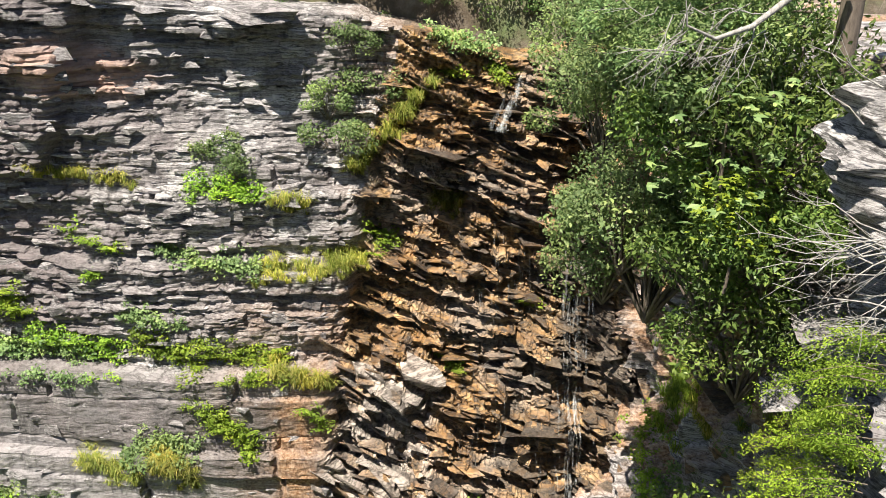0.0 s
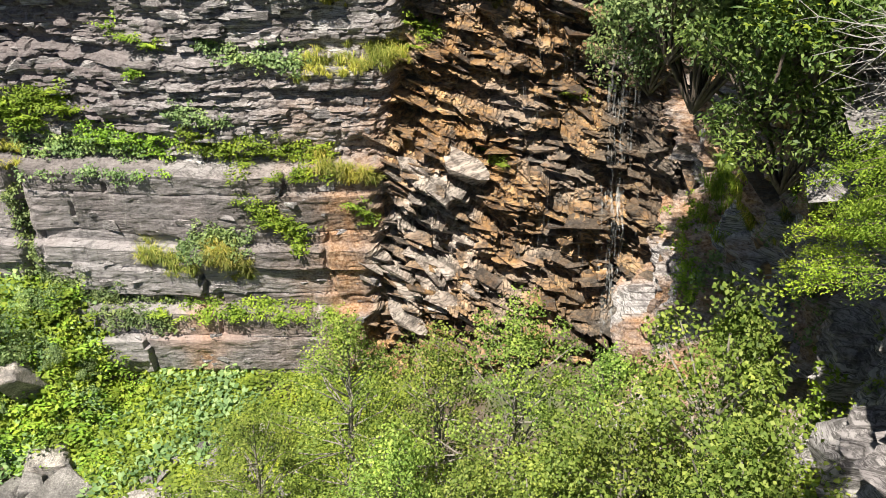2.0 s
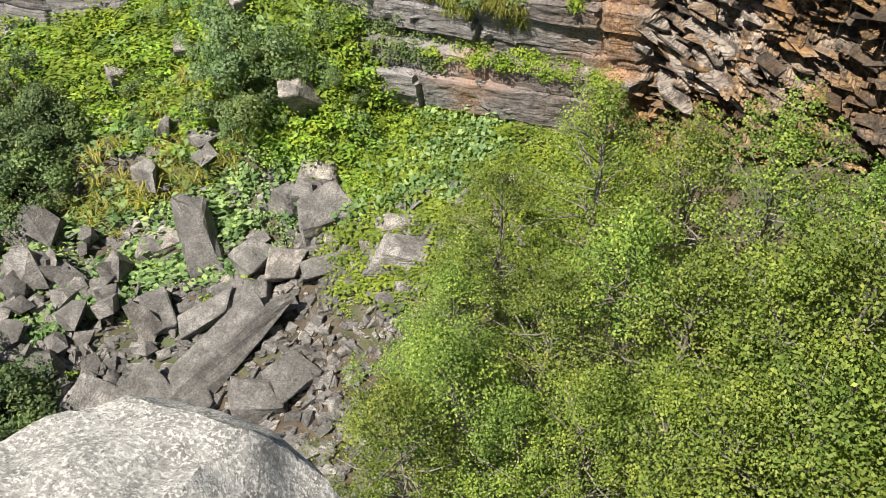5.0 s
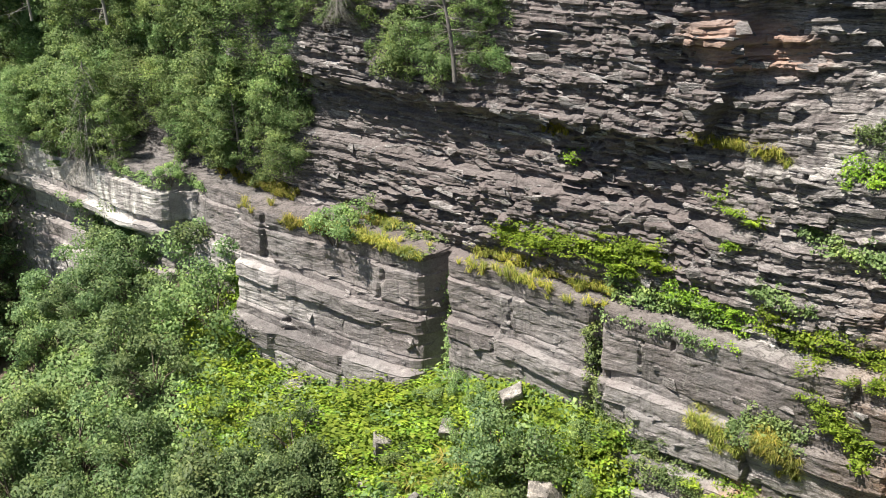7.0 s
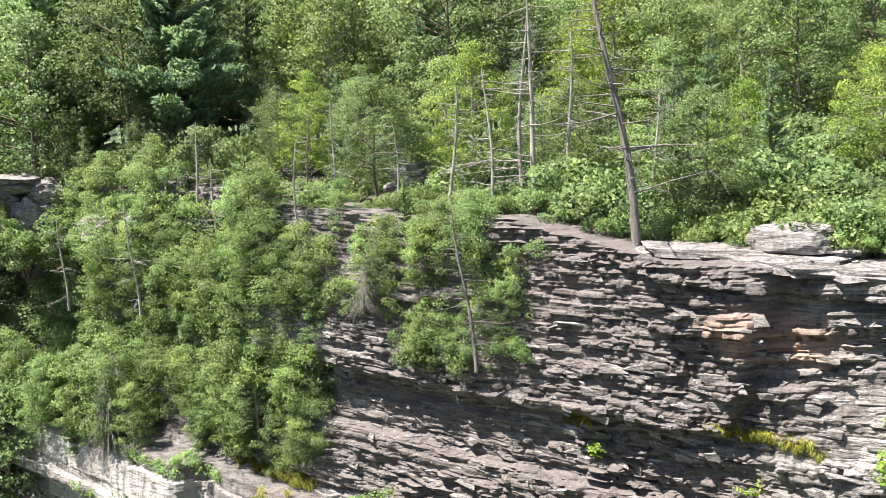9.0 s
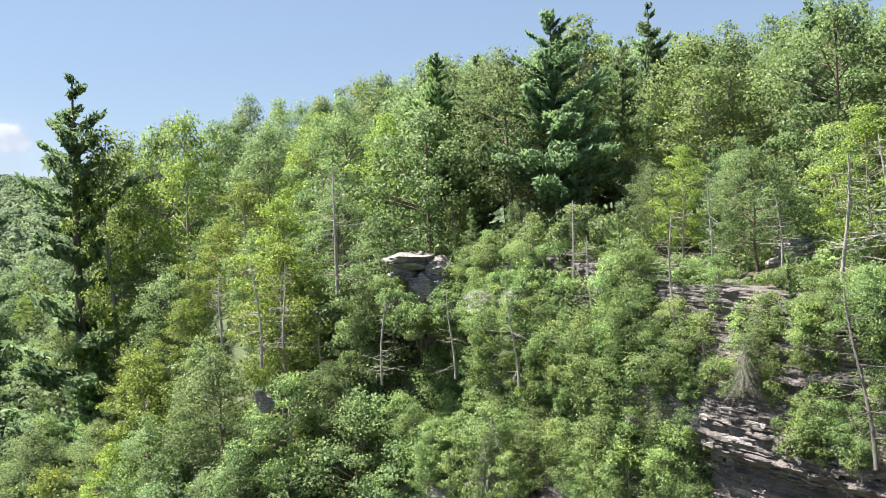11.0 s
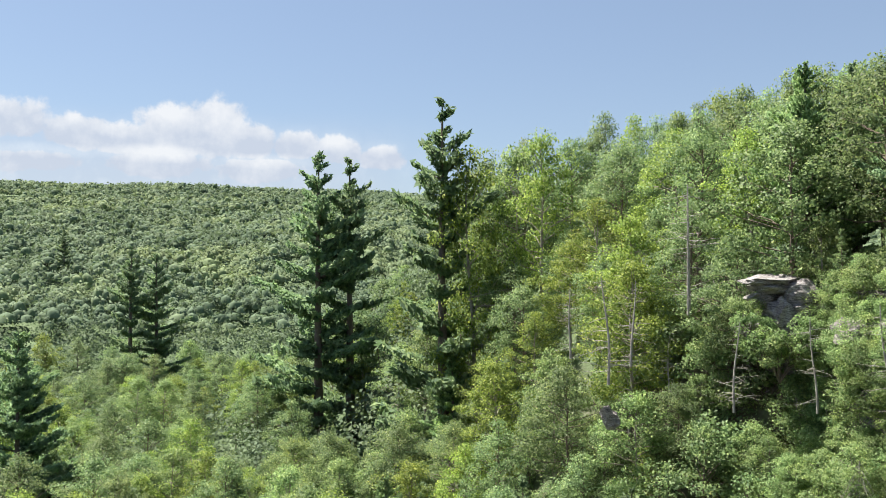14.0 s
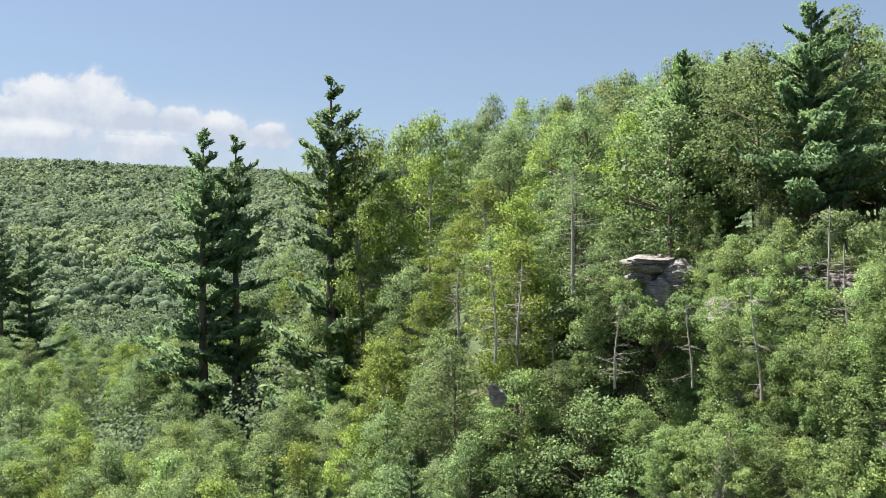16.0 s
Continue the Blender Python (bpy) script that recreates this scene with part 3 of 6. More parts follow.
def build_wall():
    xs = np.concatenate([np.arange(-48, -30, 0.16), np.arange(-30, -14, 0.115), np.arange(-14, -4, 0.085), np.arange(-4, 6.4, 0.05)])
    zs = np.concatenate([np.arange(-23.5, -0.2, 0.052), np.linspace(-0.15, 0.6, 8)])
    Z, X = np.meshgrid(zs, xs, indexing="ij")
    top = rim_z(X) + 0.3 * (fbm(X * 0.7, X * 0, 71) - 0.5)
    over = np.clip(Z - top, 0, None)
    zz = np.minimum(Z, top) + 0.02 * over
    depth, tone = wall_shape(X, zz)
    y = WALL_Y - depth + over * 2.2
    x = X + 0.06 * (fbm(X * 2.1, Z * 2.1, 81) - 0.5)
    v = np.stack([x, y, zz + 0.05 * (fbm(X * 1.7, Z * 3, 82) - 0.5)], -1).reshape(-1, 3)
    f = grid_faces(len(zs), len(xs))
    me = mesh_np("cliff", v, f)
    me.materials.append(ROCK)
    me.materials.append(WET)
    fx, fz = v[f].mean(1)[:, 0], v[f].mean(1)[:, 2]
    me.polygons.foreach_set("material_index", (falls_weight(fx, fz) > 0.5).astype(np.int32))
    iron = smooth(-7.5, -2.5, v[:, 0]) * smooth(-8.5, -11.5, v[:, 2]) * 0.9 + 0.5 * smooth(-3.5, -1.5, v[:, 0])
    stain = np.exp(-(((v[:, 0] + 8.1) / 0.5) ** 2)) * smooth(-16.0, -16.6, v[:, 2]) + np.exp(-(((v[:, 0] + 4.0) / 0.35) ** 2)) * smooth(-12.6, -13.4, v[:, 2])
    a = me.attributes.new("iron", "FLOAT", "POINT")
    a.data.foreach_set("value", np.clip(iron * fbm(v[:, 0], v[:, 2] * 0.5, 91) * 1.3 + stain, 0, 1).astype(np.float32))
    p = smooth(1.0, 0.5, np.hypot((v[:, 0] + 8.9) / 2.1, (v[:, 2] + 4.7 + 0.17 * (v[:, 0] + 8.9)) / 0.85)) + 0.5 * smooth(1.0, 0.4, np.hypot((v[:, 0] + 8.1) / 2.2, (v[:, 2] + 17.3) / 0.8))
    a = me.attributes.new("pink", "FLOAT", "POINT")
    a.data.foreach_set("value", np.clip(p, 0, 1).astype(np.float32))
    p = 0.85 * smooth(1.0, 0.45, np.hypot((v[:, 0] + 1.7) / 2.1, (v[:, 2] + 14.8) / 3.4)) * smooth(0.3, 0.55, fbm(v[:, 0] * 1.3, v[:, 2] * 1.3, 95))
    p = p + 0.9 * smooth(1.0, 0.6, np.hypot((v[:, 0] + 33.4) / 2.8, (v[:, 2] + 13.5) / 1.0)) * smooth(0.38, 0.52, fbm(v[:, 0] * 1.1, v[:, 2] * 0.7, 97))
    a = me.attributes.new("pale", "FLOAT", "POINT")
    a.data.foreach_set("value", np.clip(p, 0, 1).astype(np.float32))
    # where the upper west wall is varnished and has its shade painted in
    p = smooth(-6.5, -10.5, v[:, 0] + 2.0 * (fbm(v[:, 0] * 0.5, v[:, 2] * 0.5, 98) - 0.5)) * smooth(-12.7, -12.2, v[:, 2]) * smooth(-27, -20, v[:, 0])
    # darker round the thread: wetness, and shade painted low on the falls
    wet_shade_mask = 0.9 * np.exp(-(((v[:, 0] - 3.6) / (1.0 + 0.9 * smooth(-10, -14, v[:, 2]))) ** 2)) * smooth(-7.5, -9.0, v[:, 2]) * smooth(0.36, 0.56, fbm(v[:, 0] * 1.4, v[:, 2] * 0.9, 99))
    a = me.attributes.new("wet_shade", "FLOAT", "POINT")
    a.data.foreach_set("value", np.clip(wet_shade_mask, 0, 1).astype(np.float32))
    a = me.attributes.new("varnish_shade", "FLOAT", "POINT")
    a.data.foreach_set("value", p.astype(np.float32))
    a = me.attributes.new("massive", "FLOAT", "POINT")
    a.data.foreach_set("value", (smooth(-12.3, -12.7, v[:, 2]) * smooth(-5, -9, v[:, 0]) * (0.75 + 0.25 * smooth(-12, -20, v[:, 0]))).astype(np.float32))
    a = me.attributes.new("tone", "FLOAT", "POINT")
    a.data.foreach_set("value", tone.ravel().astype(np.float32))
    me.update()
    return tagged(new("cliff_wall_north", me), "tall layered grey sandstone cliff, iron-stained around the thin waterfall", "cliff", kind="structure")


cliff = build_wall()


def east_x(y):
    return np.interp(y, [2, 4, 7, 9, 11.5, 18, 22, 26], [8.0, 6.5, 4.9, 5.2, 5.9, 6.0, 5.8, 5.8])


def east_face(Y, Z):
    """x of the east wall's face, and the blocks' tone."""
    c = Z - 0.3 * Y
    o1, t1 = strata(Y, c, 121, 0.25, 0.8, 1.4, 0.5)
    o2, t2 = strata(Y, c, 122, 0.07, 0.2, 0.6, 0.16)
    o = o1 + o2 + 2.2 * (fbm(Y / 3, Z / 3, 123) - 0.5) + 0.3 * smooth(-9.0, -6.5, Z) + 0.24 * np.clip(-9 - Z, 0, 14) + 0.9 * (fbm(Y, Z, 125) - 0.5)
    return east_x(Y) - o, 0.36 + 0.3 * (t1 + t2)


def build_east_wall():
    ys, zs = np.arange(2.5, 24.5, 0.09), np.arange(-24, -1.4, 0.07)
    Z, Y = np.meshgrid(zs, ys, indexing="ij")
    top = -2.6 + 0.5 * (fbm(Y * 0.4, Y * 0, 124) - 0.5)
    over = np.clip(Z - top, 0, None)
    x, tone = east_face(Y, np.minimum(Z, top))
    v = np.stack([x + over * 2.5, Y, np.minimum(Z, top)], -1).reshape(-1, 3)
    me = mesh_np("cliff_east", v, grid_faces(len(zs), len(ys))[:, ::-1], ROCK)
    iron = 0.95 * smooth(9.5, 15.5, v[:, 1]) * smooth(0.35, 0.6, fbm(v[:, 1] * 0.8, v[:, 2] * 0.5, 126))
    for name, value in (("tone", tone.ravel()), ("iron", iron)):
        a = me.attributes.new(name, "FLOAT", "POINT")
        a.data.foreach_set("value", value.astype(np.float32))
    tagged(new("cliff_wall_east", me), "dark shaded sandstone wall beside the falls, broken and mossy", "cliff", kind="structure")


build_east_wall()

# ---------------------------------------------------------------- plants


def broadleaf(seed, height, crown, leaf, clumps, per, mat, bark, low=0.3, slim=1.0, hard=1.2, clump=(0.14, 0.28)):
    """Meshes (trunk with limbs, crown) of one deciduous tree, foot at the origin."""
    g = np.random.default_rng(seed)
    wood, lv = Batch(), Batch()
    n = 8
    t = np.linspace(0, 1, n)
    bend = np.cumsum(g.normal(0, 0.06, (n, 2)), axis=0) * height * 0.12
    trunk = np.column_stack([bend[:, 0], bend[:, 1], t * height * 0.92])
    r0 = 0.011 * height + 0.02
    wood.add(*tube(trunk, r0 * (1 - 0.88 * t), 7))
    ends = []
    for i in range(clumps):
        h = low + (1 - low) * (i + g.random()) / clumps
        base = np.array([np.interp(h * 0.85, t, trunk[:, 0]), np.interp(h * 0.85, t, trunk[:, 1]), h * 0.85 * height])
        prof = np.sin(np.pi * np.clip((h - low) / (1 - low) * 0.86 + 0.16, 0, 1)) ** 0.7
        a = g.random() * 2 * np.pi
        reach = crown * slim * prof * g.uniform(0.35, 1.0)
        end = base + np.array([np.cos(a) * reach, np.sin(a) * reach, height * 0.12 * g.uniform(0.2, 1.2)])
        mid = (base + end) / 2 + g.normal(0, 0.05 * reach + 0.02, 3)
        if i % 2 == 0 or clumps < 40:
            wood.add(*tube([base, mid, end], [r0 * 0.35 * (1 - h * 0.6), r0 * 0.2, r0 * 0.07], 4))
        ends.append((end, mid))
    pos, out = [], []
    for end, mid in ends:
        rad = crown * g.uniform(*clump)
        d = g.normal(size=(per, 3))
        d /= np.linalg.norm(d, axis=1, keepdims=True)
        rr = rad * g.uniform(0.25, 1.0, (per, 1)) ** 0.6
        p = end + d * rr * [1.15, 1.15, 0.62]
        pos.append(p)
        out.append(d * 0.5)
    pos, out = np.concatenate(pos), np.concatenate(out)
    heart = np.array([trunk[5, 0], trunk[5, 1], height * (0.35 + low * 0.4)])
    lv.add(*leaf_cards(g, pos, leaf, out, 0.7, 0.65, None, out * 1.4 + (pos - heart) / (crown * 1.2) + [0, 0, 0.25], hard))
    return wood.mesh("trunk", bark, False), lv.mesh("crown", mat)


def pine(seed, height, reach, mat=None, full=1.0, bare=0.12, step=0.5, gaps=0.2):
    """Meshes (trunk with boughs, needles) of one white pine with level, uneven whorls and gaps."""
    g = np.random.default_rng(seed)
    wood = Batch()
    t = np.linspace(0, 1, 6)
    wood.add(*tube(np.column_stack([0.1 * np.sin(t * 3), 0 * t, t * height]), 0.018 * height * (1 - 0.93 * t) + 0.01, 7))
    pos, tip, dims, norm = [], [], [], []
    z = bare * height
    while z < height * 0.99:
        u = z / height
        L0 = g.uniform(0.72, 1.08) * reach * (1 - u) ** 0.8 * (0.55 + 0.45 * min(1, u / 0.2)) + 0.12
        for a in g.uniform(0, 2 * np.pi, g.integers(4, 7)):
            if g.random() < gaps:
                continue
            L = L0 * g.uniform(0.4, 1.25)
            d = np.array([np.cos(a), np.sin(a), 0])
            base = np.array([0, 0, z + g.uniform(-0.2, 0.2)])
            k = np.linspace(0, 1, 5)
            sag = (-0.06 * k + 0.22 * k ** 2.2 + (0.05 + 0.5 * u * u) * k) * L
            line = base + d * (k * L)[:, None] + np.column_stack([0 * k, 0 * k, sag])
            if L > 0.8:
                wood.add(*tube(line[::2], [0.03 + 0.012 * L, 0.02, 0.008], 3))
            m = int(40 * L * full) + 8
            q = g.uniform(0.05, 1.0, m) ** 0.75
            side = np.cross(d, [0, 0, 1])
            wide = (0.10 + 0.26 * L * (1 - np.abs(q - 0.6))) * 0.75
            p = base + d * (q * L)[:, None] + side * (g.uniform(-1, 1, m) * wide)[:, None]
            p[:, 2] += np.interp(q, k, sag) + g.uniform(-0.06, 0.2, m)
            pos.append(p)
            dims.append(np.full(m, 0.027 * height * (1.0 - 0.35 * u ** 3)))
            norm.append(d * 0.75 + side * ((p - base) @ side / (wide + 0.05))[:, None] * 0.35 + [0, 0, 0.8])
            tip.append(d * 0.7 + side * g.uniform(-0.7, 0.7, (m, 1)) + [0, 0, 0.75])
        z += g.uniform(0.55, 1.45) * step * (1.25 - 0.5 * u)
    pos, tip = np.concatenate(pos), np.concatenate(tip)
    lv = Batch().add(*leaf_cards(g, pos, np.concatenate(dims), None, 0.34, 0.8, tip, np.concatenate(norm)))
    return wood.mesh("trunk", BARK, False), lv.mesh("needles", mat or PINE)


def snag(seed, height, lean=0.05, mat=None, droop=-0.08, count=6.5, reach=0.34):
    """Mesh of a dead, bare conifer with long broken branches and twigs."""
    g = np.random.default_rng(seed)
    b = Batch()
    t = np.linspace(0, 1, 8)
    line = np.column_stack([lean * height * t + 0.02 * height * np.sin(t * 5 + seed), 0.04 * height * t * np.cos(seed), t * height])
    b.add(*tube(line, 0.0135 * height * (1 - 0.8 * t) + 0.012, 8))
    for i in range(int(count * height)):
        u = g.uniform(0.12, 0.98)
        base = np.array([np.interp(u, t, line[:, j]) for j in range(3)])
        a = g.uniform(0, 2 * np.pi)
        L = g.uniform(0.25, 1.0) ** 1.6 * reach * height * (1.2 - 0.8 * u) + 0.15
        d = np.array([np.cos(a), np.sin(a), g.uniform(-0.2, 0.25) + droop])
        k = np.linspace(0, 1, 5)
        p = base + d * (k * L)[:, None] + np.cumsum(g.normal(0, 0.035 * L, (5, 3)), axis=0) * k[:, None]
        p[:, 2] += (0.12 + droop) * L * k ** 2
        b.add(*tube(p, (0.011 + 0.005 * L) * (1 - 0.85 * k) + 0.002, 4))
        for _ in range(g.integers(2, 7)):
            j = g.integers(1, 5)
            e = p[j] + (d * 0.35 + g.normal(0, 0.35, 3) + [0, 0, droop * 0.8]) * L * 0.45
            b.add(*tube([p[j], (p[j] + e) / 2 + g.normal(0, 0.03, 3) * L, e], [0.006, 0.004, 0.002], 3))
    return b.mesh("dead_wood", mat or DEAD, False)


def shrub(seed, radius, height, leaf, count, mat, bark=BARK, clumps=16, aspect=0.6):
    """Meshes (stems, foliage) of a shrub, foot at the origin."""
    g = np.random.default_rng(seed)
    wood = Batch()
    pos, out = [], []
    for i in range(clumps):
        a = g.uniform(0, 2 * np.pi)
        q = np.sqrt(g.random())
        c = np.array([np.cos(a) * q * radius, np.sin(a) * q * radius, height * (0.3 + 0.62 * g.random() * (1 - 0.55 * q * q))])
        wood.add(*tube([[0, 0, -0.2], c * [0.45, 0.45, 0.6] + g.normal(0, 0.05, 3), c], [0.03, 0.018, 0.006], 4))
        k = count // clumps
        d = g.normal(size=(k, 3))
        d /= np.linalg.norm(d, axis=1, keepdims=True)
        rad = radius * g.uniform(0.25, 0.5)
        pos.append(c + d * rad * g.uniform(0.3, 1, (k, 1)) ** 0.6 * [1, 1, 0.7])
        out.append(d * 0.6)
    pos, out = np.concatenate(pos), np.concatenate(out)
    lv = Batch().add(*leaf_cards(g, pos, leaf, out, aspect, 0.6, None, out * 1.3 + (pos - [0, 0, 0.2 * height]) / radius * 0.8 + [0, 0, 0.25]))
    return wood.mesh("stem", bark, False), lv.mesh("foliage", mat)


def plant(name, meshes, names, m, label, category, group=""):
    ob = thing(name, m, label=label, category=category, group=group)
    for nm, me in zip(names, meshes):
        part(nm, me, ob)
    return ob


def at(az, dist, z=None):
    """A place by its bearing west of north and its distance; on the ground unless z is given."""
    x, y = -dist * math.sin(radians(az)), dist * math.cos(radians(az))
    return Vector((x, y, float(ground_z(x, y)) if z is None else z))


def stand(p, turn=0.0, size=1.0, tilt=0.0):
    return Matrix.Translation(p) @ Euler((radians(tilt), 0, turn)).to_matrix().to_4x4() @ Matrix.Scale(size, 4)


TREE = ("trunk", "crown")
CONIFER = ("trunk", "needles")
BUSH = ("stem", "foliage")

BROAD = [broadleaf(200 + i, 10.0, (3.2, 2.7, 3.5)[i % 3], (0.135, 0.12, 0.15)[i % 3], 84, 120, (OAK, LIGHT, OAK, BIRCHLEAF)[i % 4], (BARK, BIRCH)[i % 2], (0.25, 0.18)[i % 2]) for i in range(8)]
YOUNG = [broadleaf(220 + i, 5.0, (1.6, 1.25)[i % 2], 0.09, 60, 105, (SAPLING, LIGHT, SAPLING, LIGHT)[i], BIRCH, 0.08, 1.0, 1.2, (0.2, 0.38)) for i in range(4)]
PINES = [pine(300, 16.0, 4.4, None, 1.6, 0.05, 0.74, 0.24), pine(301, 16.0, 6.6, None, 2.2, 0.2, 0.56, 0.08), pine(302, 16.0, 4.8, None, 1.6, 0.04, 0.7, 0.18), pine(303, 16.0, 5.6, HEMLOCK, 2.0, 0.04, 0.55, 0.12)]
SLIM = [pine(320 + i, 9.0, (2.0, 1.8, 2.3)[i], (PINE, HEMLOCK, HEMLOCK)[i], 1.2, 0.04, 0.4, 0.12) for i in range(3)]
SNAGS = [snag(340 + i, 6.0, (-0.05, 0.03, 0.06)[i]) for i in range(3)]

# tall trees that stand out on the skyline: bearing, distance, elevation of the top, kind
for az, dist, top_el, kind in ((84.0, 85, 9.8, 0), (91.8, 120, 6.1, 2), (89.9, 123, 6.0, 0), (55.8, 50, 13.9, 1), (62.9, 56, 11.4, 3), (60.4, 58, 11.2, 2), (103.0, 170, 0.3, 0), (101.6, 172, -0.2, 2), (109.0, 90, -4.6, 1), (106.8, 300, 1.2, 2)):
    p = at(az, dist)
    h = math.tan(radians(top_el)) * dist - p.z
    plant("white_pine", PINES[kind], CONIFER, stand(p, az + 1.7, h / 16.0), "tall dark green white pine with level uneven boughs", "tree", "pines on the slope")

# the trees that make the skyline of the plateau
g = np.random.default_rng(76)
for i, az in enumerate(np.arange(34.0, 83.5, 1.25)):
    if 53.0 < az < 58.6:
        continue
    dist = g.uniform(66, 84) if az < 66 else g.uniform(80, 96)
    el = float(np.interp(az, [34, 40, 44.6, 51.9, 58.8, 62.6, 68.5, 73.5, 80.3, 84], [13.6, 13.2, 13.0, 12.4, 12.0, 11.5, 9.9, 9.0, 7.6, 6.6])) - abs(g.normal(0, 0.5))
    p = at(az + g.uniform(-0.4, 0.4), dist)
    h = math.tan(radians(el)) * dist - p.z
    plant("skyline_tree", BROAD[i % 8], TREE, stand(p, i * 1.7, h / 9.8) @ Matrix.Diagonal((0.75, 0.75, 1, 1)), "tall broadleaved tree on the skyline of the plateau", "tree", "trees on the skyline")

# woods on the plateau behind the rim and on the slope west of the cliff
g = np.random.default_rng(77)
spots = []


def wooded(x, y):
    return y > 25.0 if x > -42 else True


for _ in range(20000):
    az, dist = g.uniform(6, 116), math.sqrt(g.uniform(28 ** 2, 82 ** 2))
    x, y = -dist * math.sin(radians(az)), dist * math.cos(radians(az))
    if not wooded(x, y) or (az > 70 and dist < 46) or (53.6 < az < 58.0 and dist < 52):
        continue
    gap = 2.1 + dist * 0.018
    if any((x - a) ** 2 + (y - b) ** 2 < gap * gap for a, b in spots):
        continue
    spots.append((x, y))
    if len(spots) >= 285:
        break
for i, (x, y) in enumerate(spots):
    z = float(ground_z(x, y))
    d = math.hypot(x, y)
    near_rim = x > -42 and y < 36
    size = g.uniform(0.3, 0.62) if near_rim else g.uniform(0.8, 1.25) if z < -4 else g.uniform(1.1, 1.6)
    az = math.degrees(math.atan2(-x, y))
    el = float(np.interp(az, [6, 33, 38, 50, 56, 62, 66, 72, 79, 84], [12.5, 13, 14.2, 14.0, 13.6, 12.2, 10.2, 9.6, 8.6, 6.0]))
    if az > 84:
        el = float(np.interp(d, [45, 60, 80, 98], [-9.5, -7.0, -4.0, -1.5]))
    size = max(0.35, min(size, (math.tan(radians(el)) * d - z) / 10.0 * g.uniform(0.78, 1.02)))
    k = g.random()
    m = stand(Vector((x, y, z - 0.15)), g.uniform(0, 6.28), size)
    if k < 0.12 and not near_rim:
        plant("pine_tree", PINES[(0, 2, 3)[i % 3]], CONIFER, stand(Vector((x, y, z)), g.uniform(0, 6), size * 0.64), "green pine among the broadleaved trees", "tree", "trees of the wood")
    elif k < 0.19:
        plant("young_conifer", SLIM[i % 3], CONIFER, m, "slender young conifer on the wooded slope", "tree", "trees of the wood")
    else:
        plant("broadleaf_tree", BROAD[i % 8], TREE, m, "broadleaved tree in full summer leaf on the slope", "tree", "trees of the wood")

# taller crowns of the near west slope
g = np.random.default_rng(177)
for i in range(270):
    az, dist = g.uniform(74, 118), math.sqrt(g.uniform(74 ** 2, 190 ** 2))
    p = at(az, dist)
    plant("woodland_tree", BROAD[i % 8], TREE, stand(p, i, g.uniform(0.75, 1.25)), "broadleaved woodland tree on the slope above the river", "tree", "woodland of the west slope")

# the woods farther off, one sheet of crowns
g = np.random.default_rng(78)
b, core = Batch(), Batch()
th = np.arange(6) * np.pi / 3
HEART = np.concatenate([[[0, 0, 1.0]], np.column_stack([0.8 * np.cos(th), 0.8 * np.sin(th), 0 * th + 0.55]), np.column_stack([np.cos(th + 0.5), np.sin(th + 0.5), 0 * th - 0.35])])
ring = np.arange(6)
HEART_F = np.concatenate([np.column_stack([0 * ring, ring + 1, (ring + 1) % 6 + 1]), np.column_stack([ring + 1, ring + 7, (ring + 1) % 6 + 1]), np.column_stack([(ring + 1) % 6 + 1, ring + 7, (ring + 1) % 6 + 7])])
for near, far, count in ((90, 231, 300), (90, 230, 1300), (230, 480, 4400), (480, 880, 7200)):
    for _ in range(count):
        az, dist = radians(g.uniform(8, 70) if far == 231 else g.uniform(70 if far == 230 else 56, 122)), math.sqrt(g.uniform(near ** 2, far ** 2))
        x, y = -dist * math.sin(az), dist * math.cos(az)
        r, h = 3.0 + 2.6 * g.random() ** 1.5, g.uniform(7.0, 9.0)
        z = float(ground_z(x, y))
        k = int(np.interp(dist, [80, 200, 480, 880], [130, 76, 42, 24]))
        lobes = g.normal(0, 0.42, (4, 3)) * [r, r, h * 0.2] + [0, 0, h * 0.54]
        for lobe in lobes[:2]:
            if dist < 230:
                break
            core.add(HEART * [r * 0.4, r * 0.4, h * 0.19] * (1 + 0.12 * g.normal(size=(len(HEART), 1))) + lobe + [x, y, z], HEART_F)
        d = g.normal(size=(k, 3))
        d[:, 2] = np.abs(d[:, 2]) - 0.3
        d /= np.linalg.norm(d, axis=1, keepdims=True)
        off = lobes[g.integers(0, 4, k)] + d * [r * 0.6, r * 0.6, h * 0.27] * g.uniform(0.75, 1.08, (k, 1))
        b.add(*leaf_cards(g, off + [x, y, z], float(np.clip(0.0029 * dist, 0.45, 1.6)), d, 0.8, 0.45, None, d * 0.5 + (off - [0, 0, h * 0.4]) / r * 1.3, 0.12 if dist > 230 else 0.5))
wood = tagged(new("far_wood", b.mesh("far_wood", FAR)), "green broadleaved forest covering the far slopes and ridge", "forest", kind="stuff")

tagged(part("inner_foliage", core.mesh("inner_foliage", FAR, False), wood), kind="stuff")

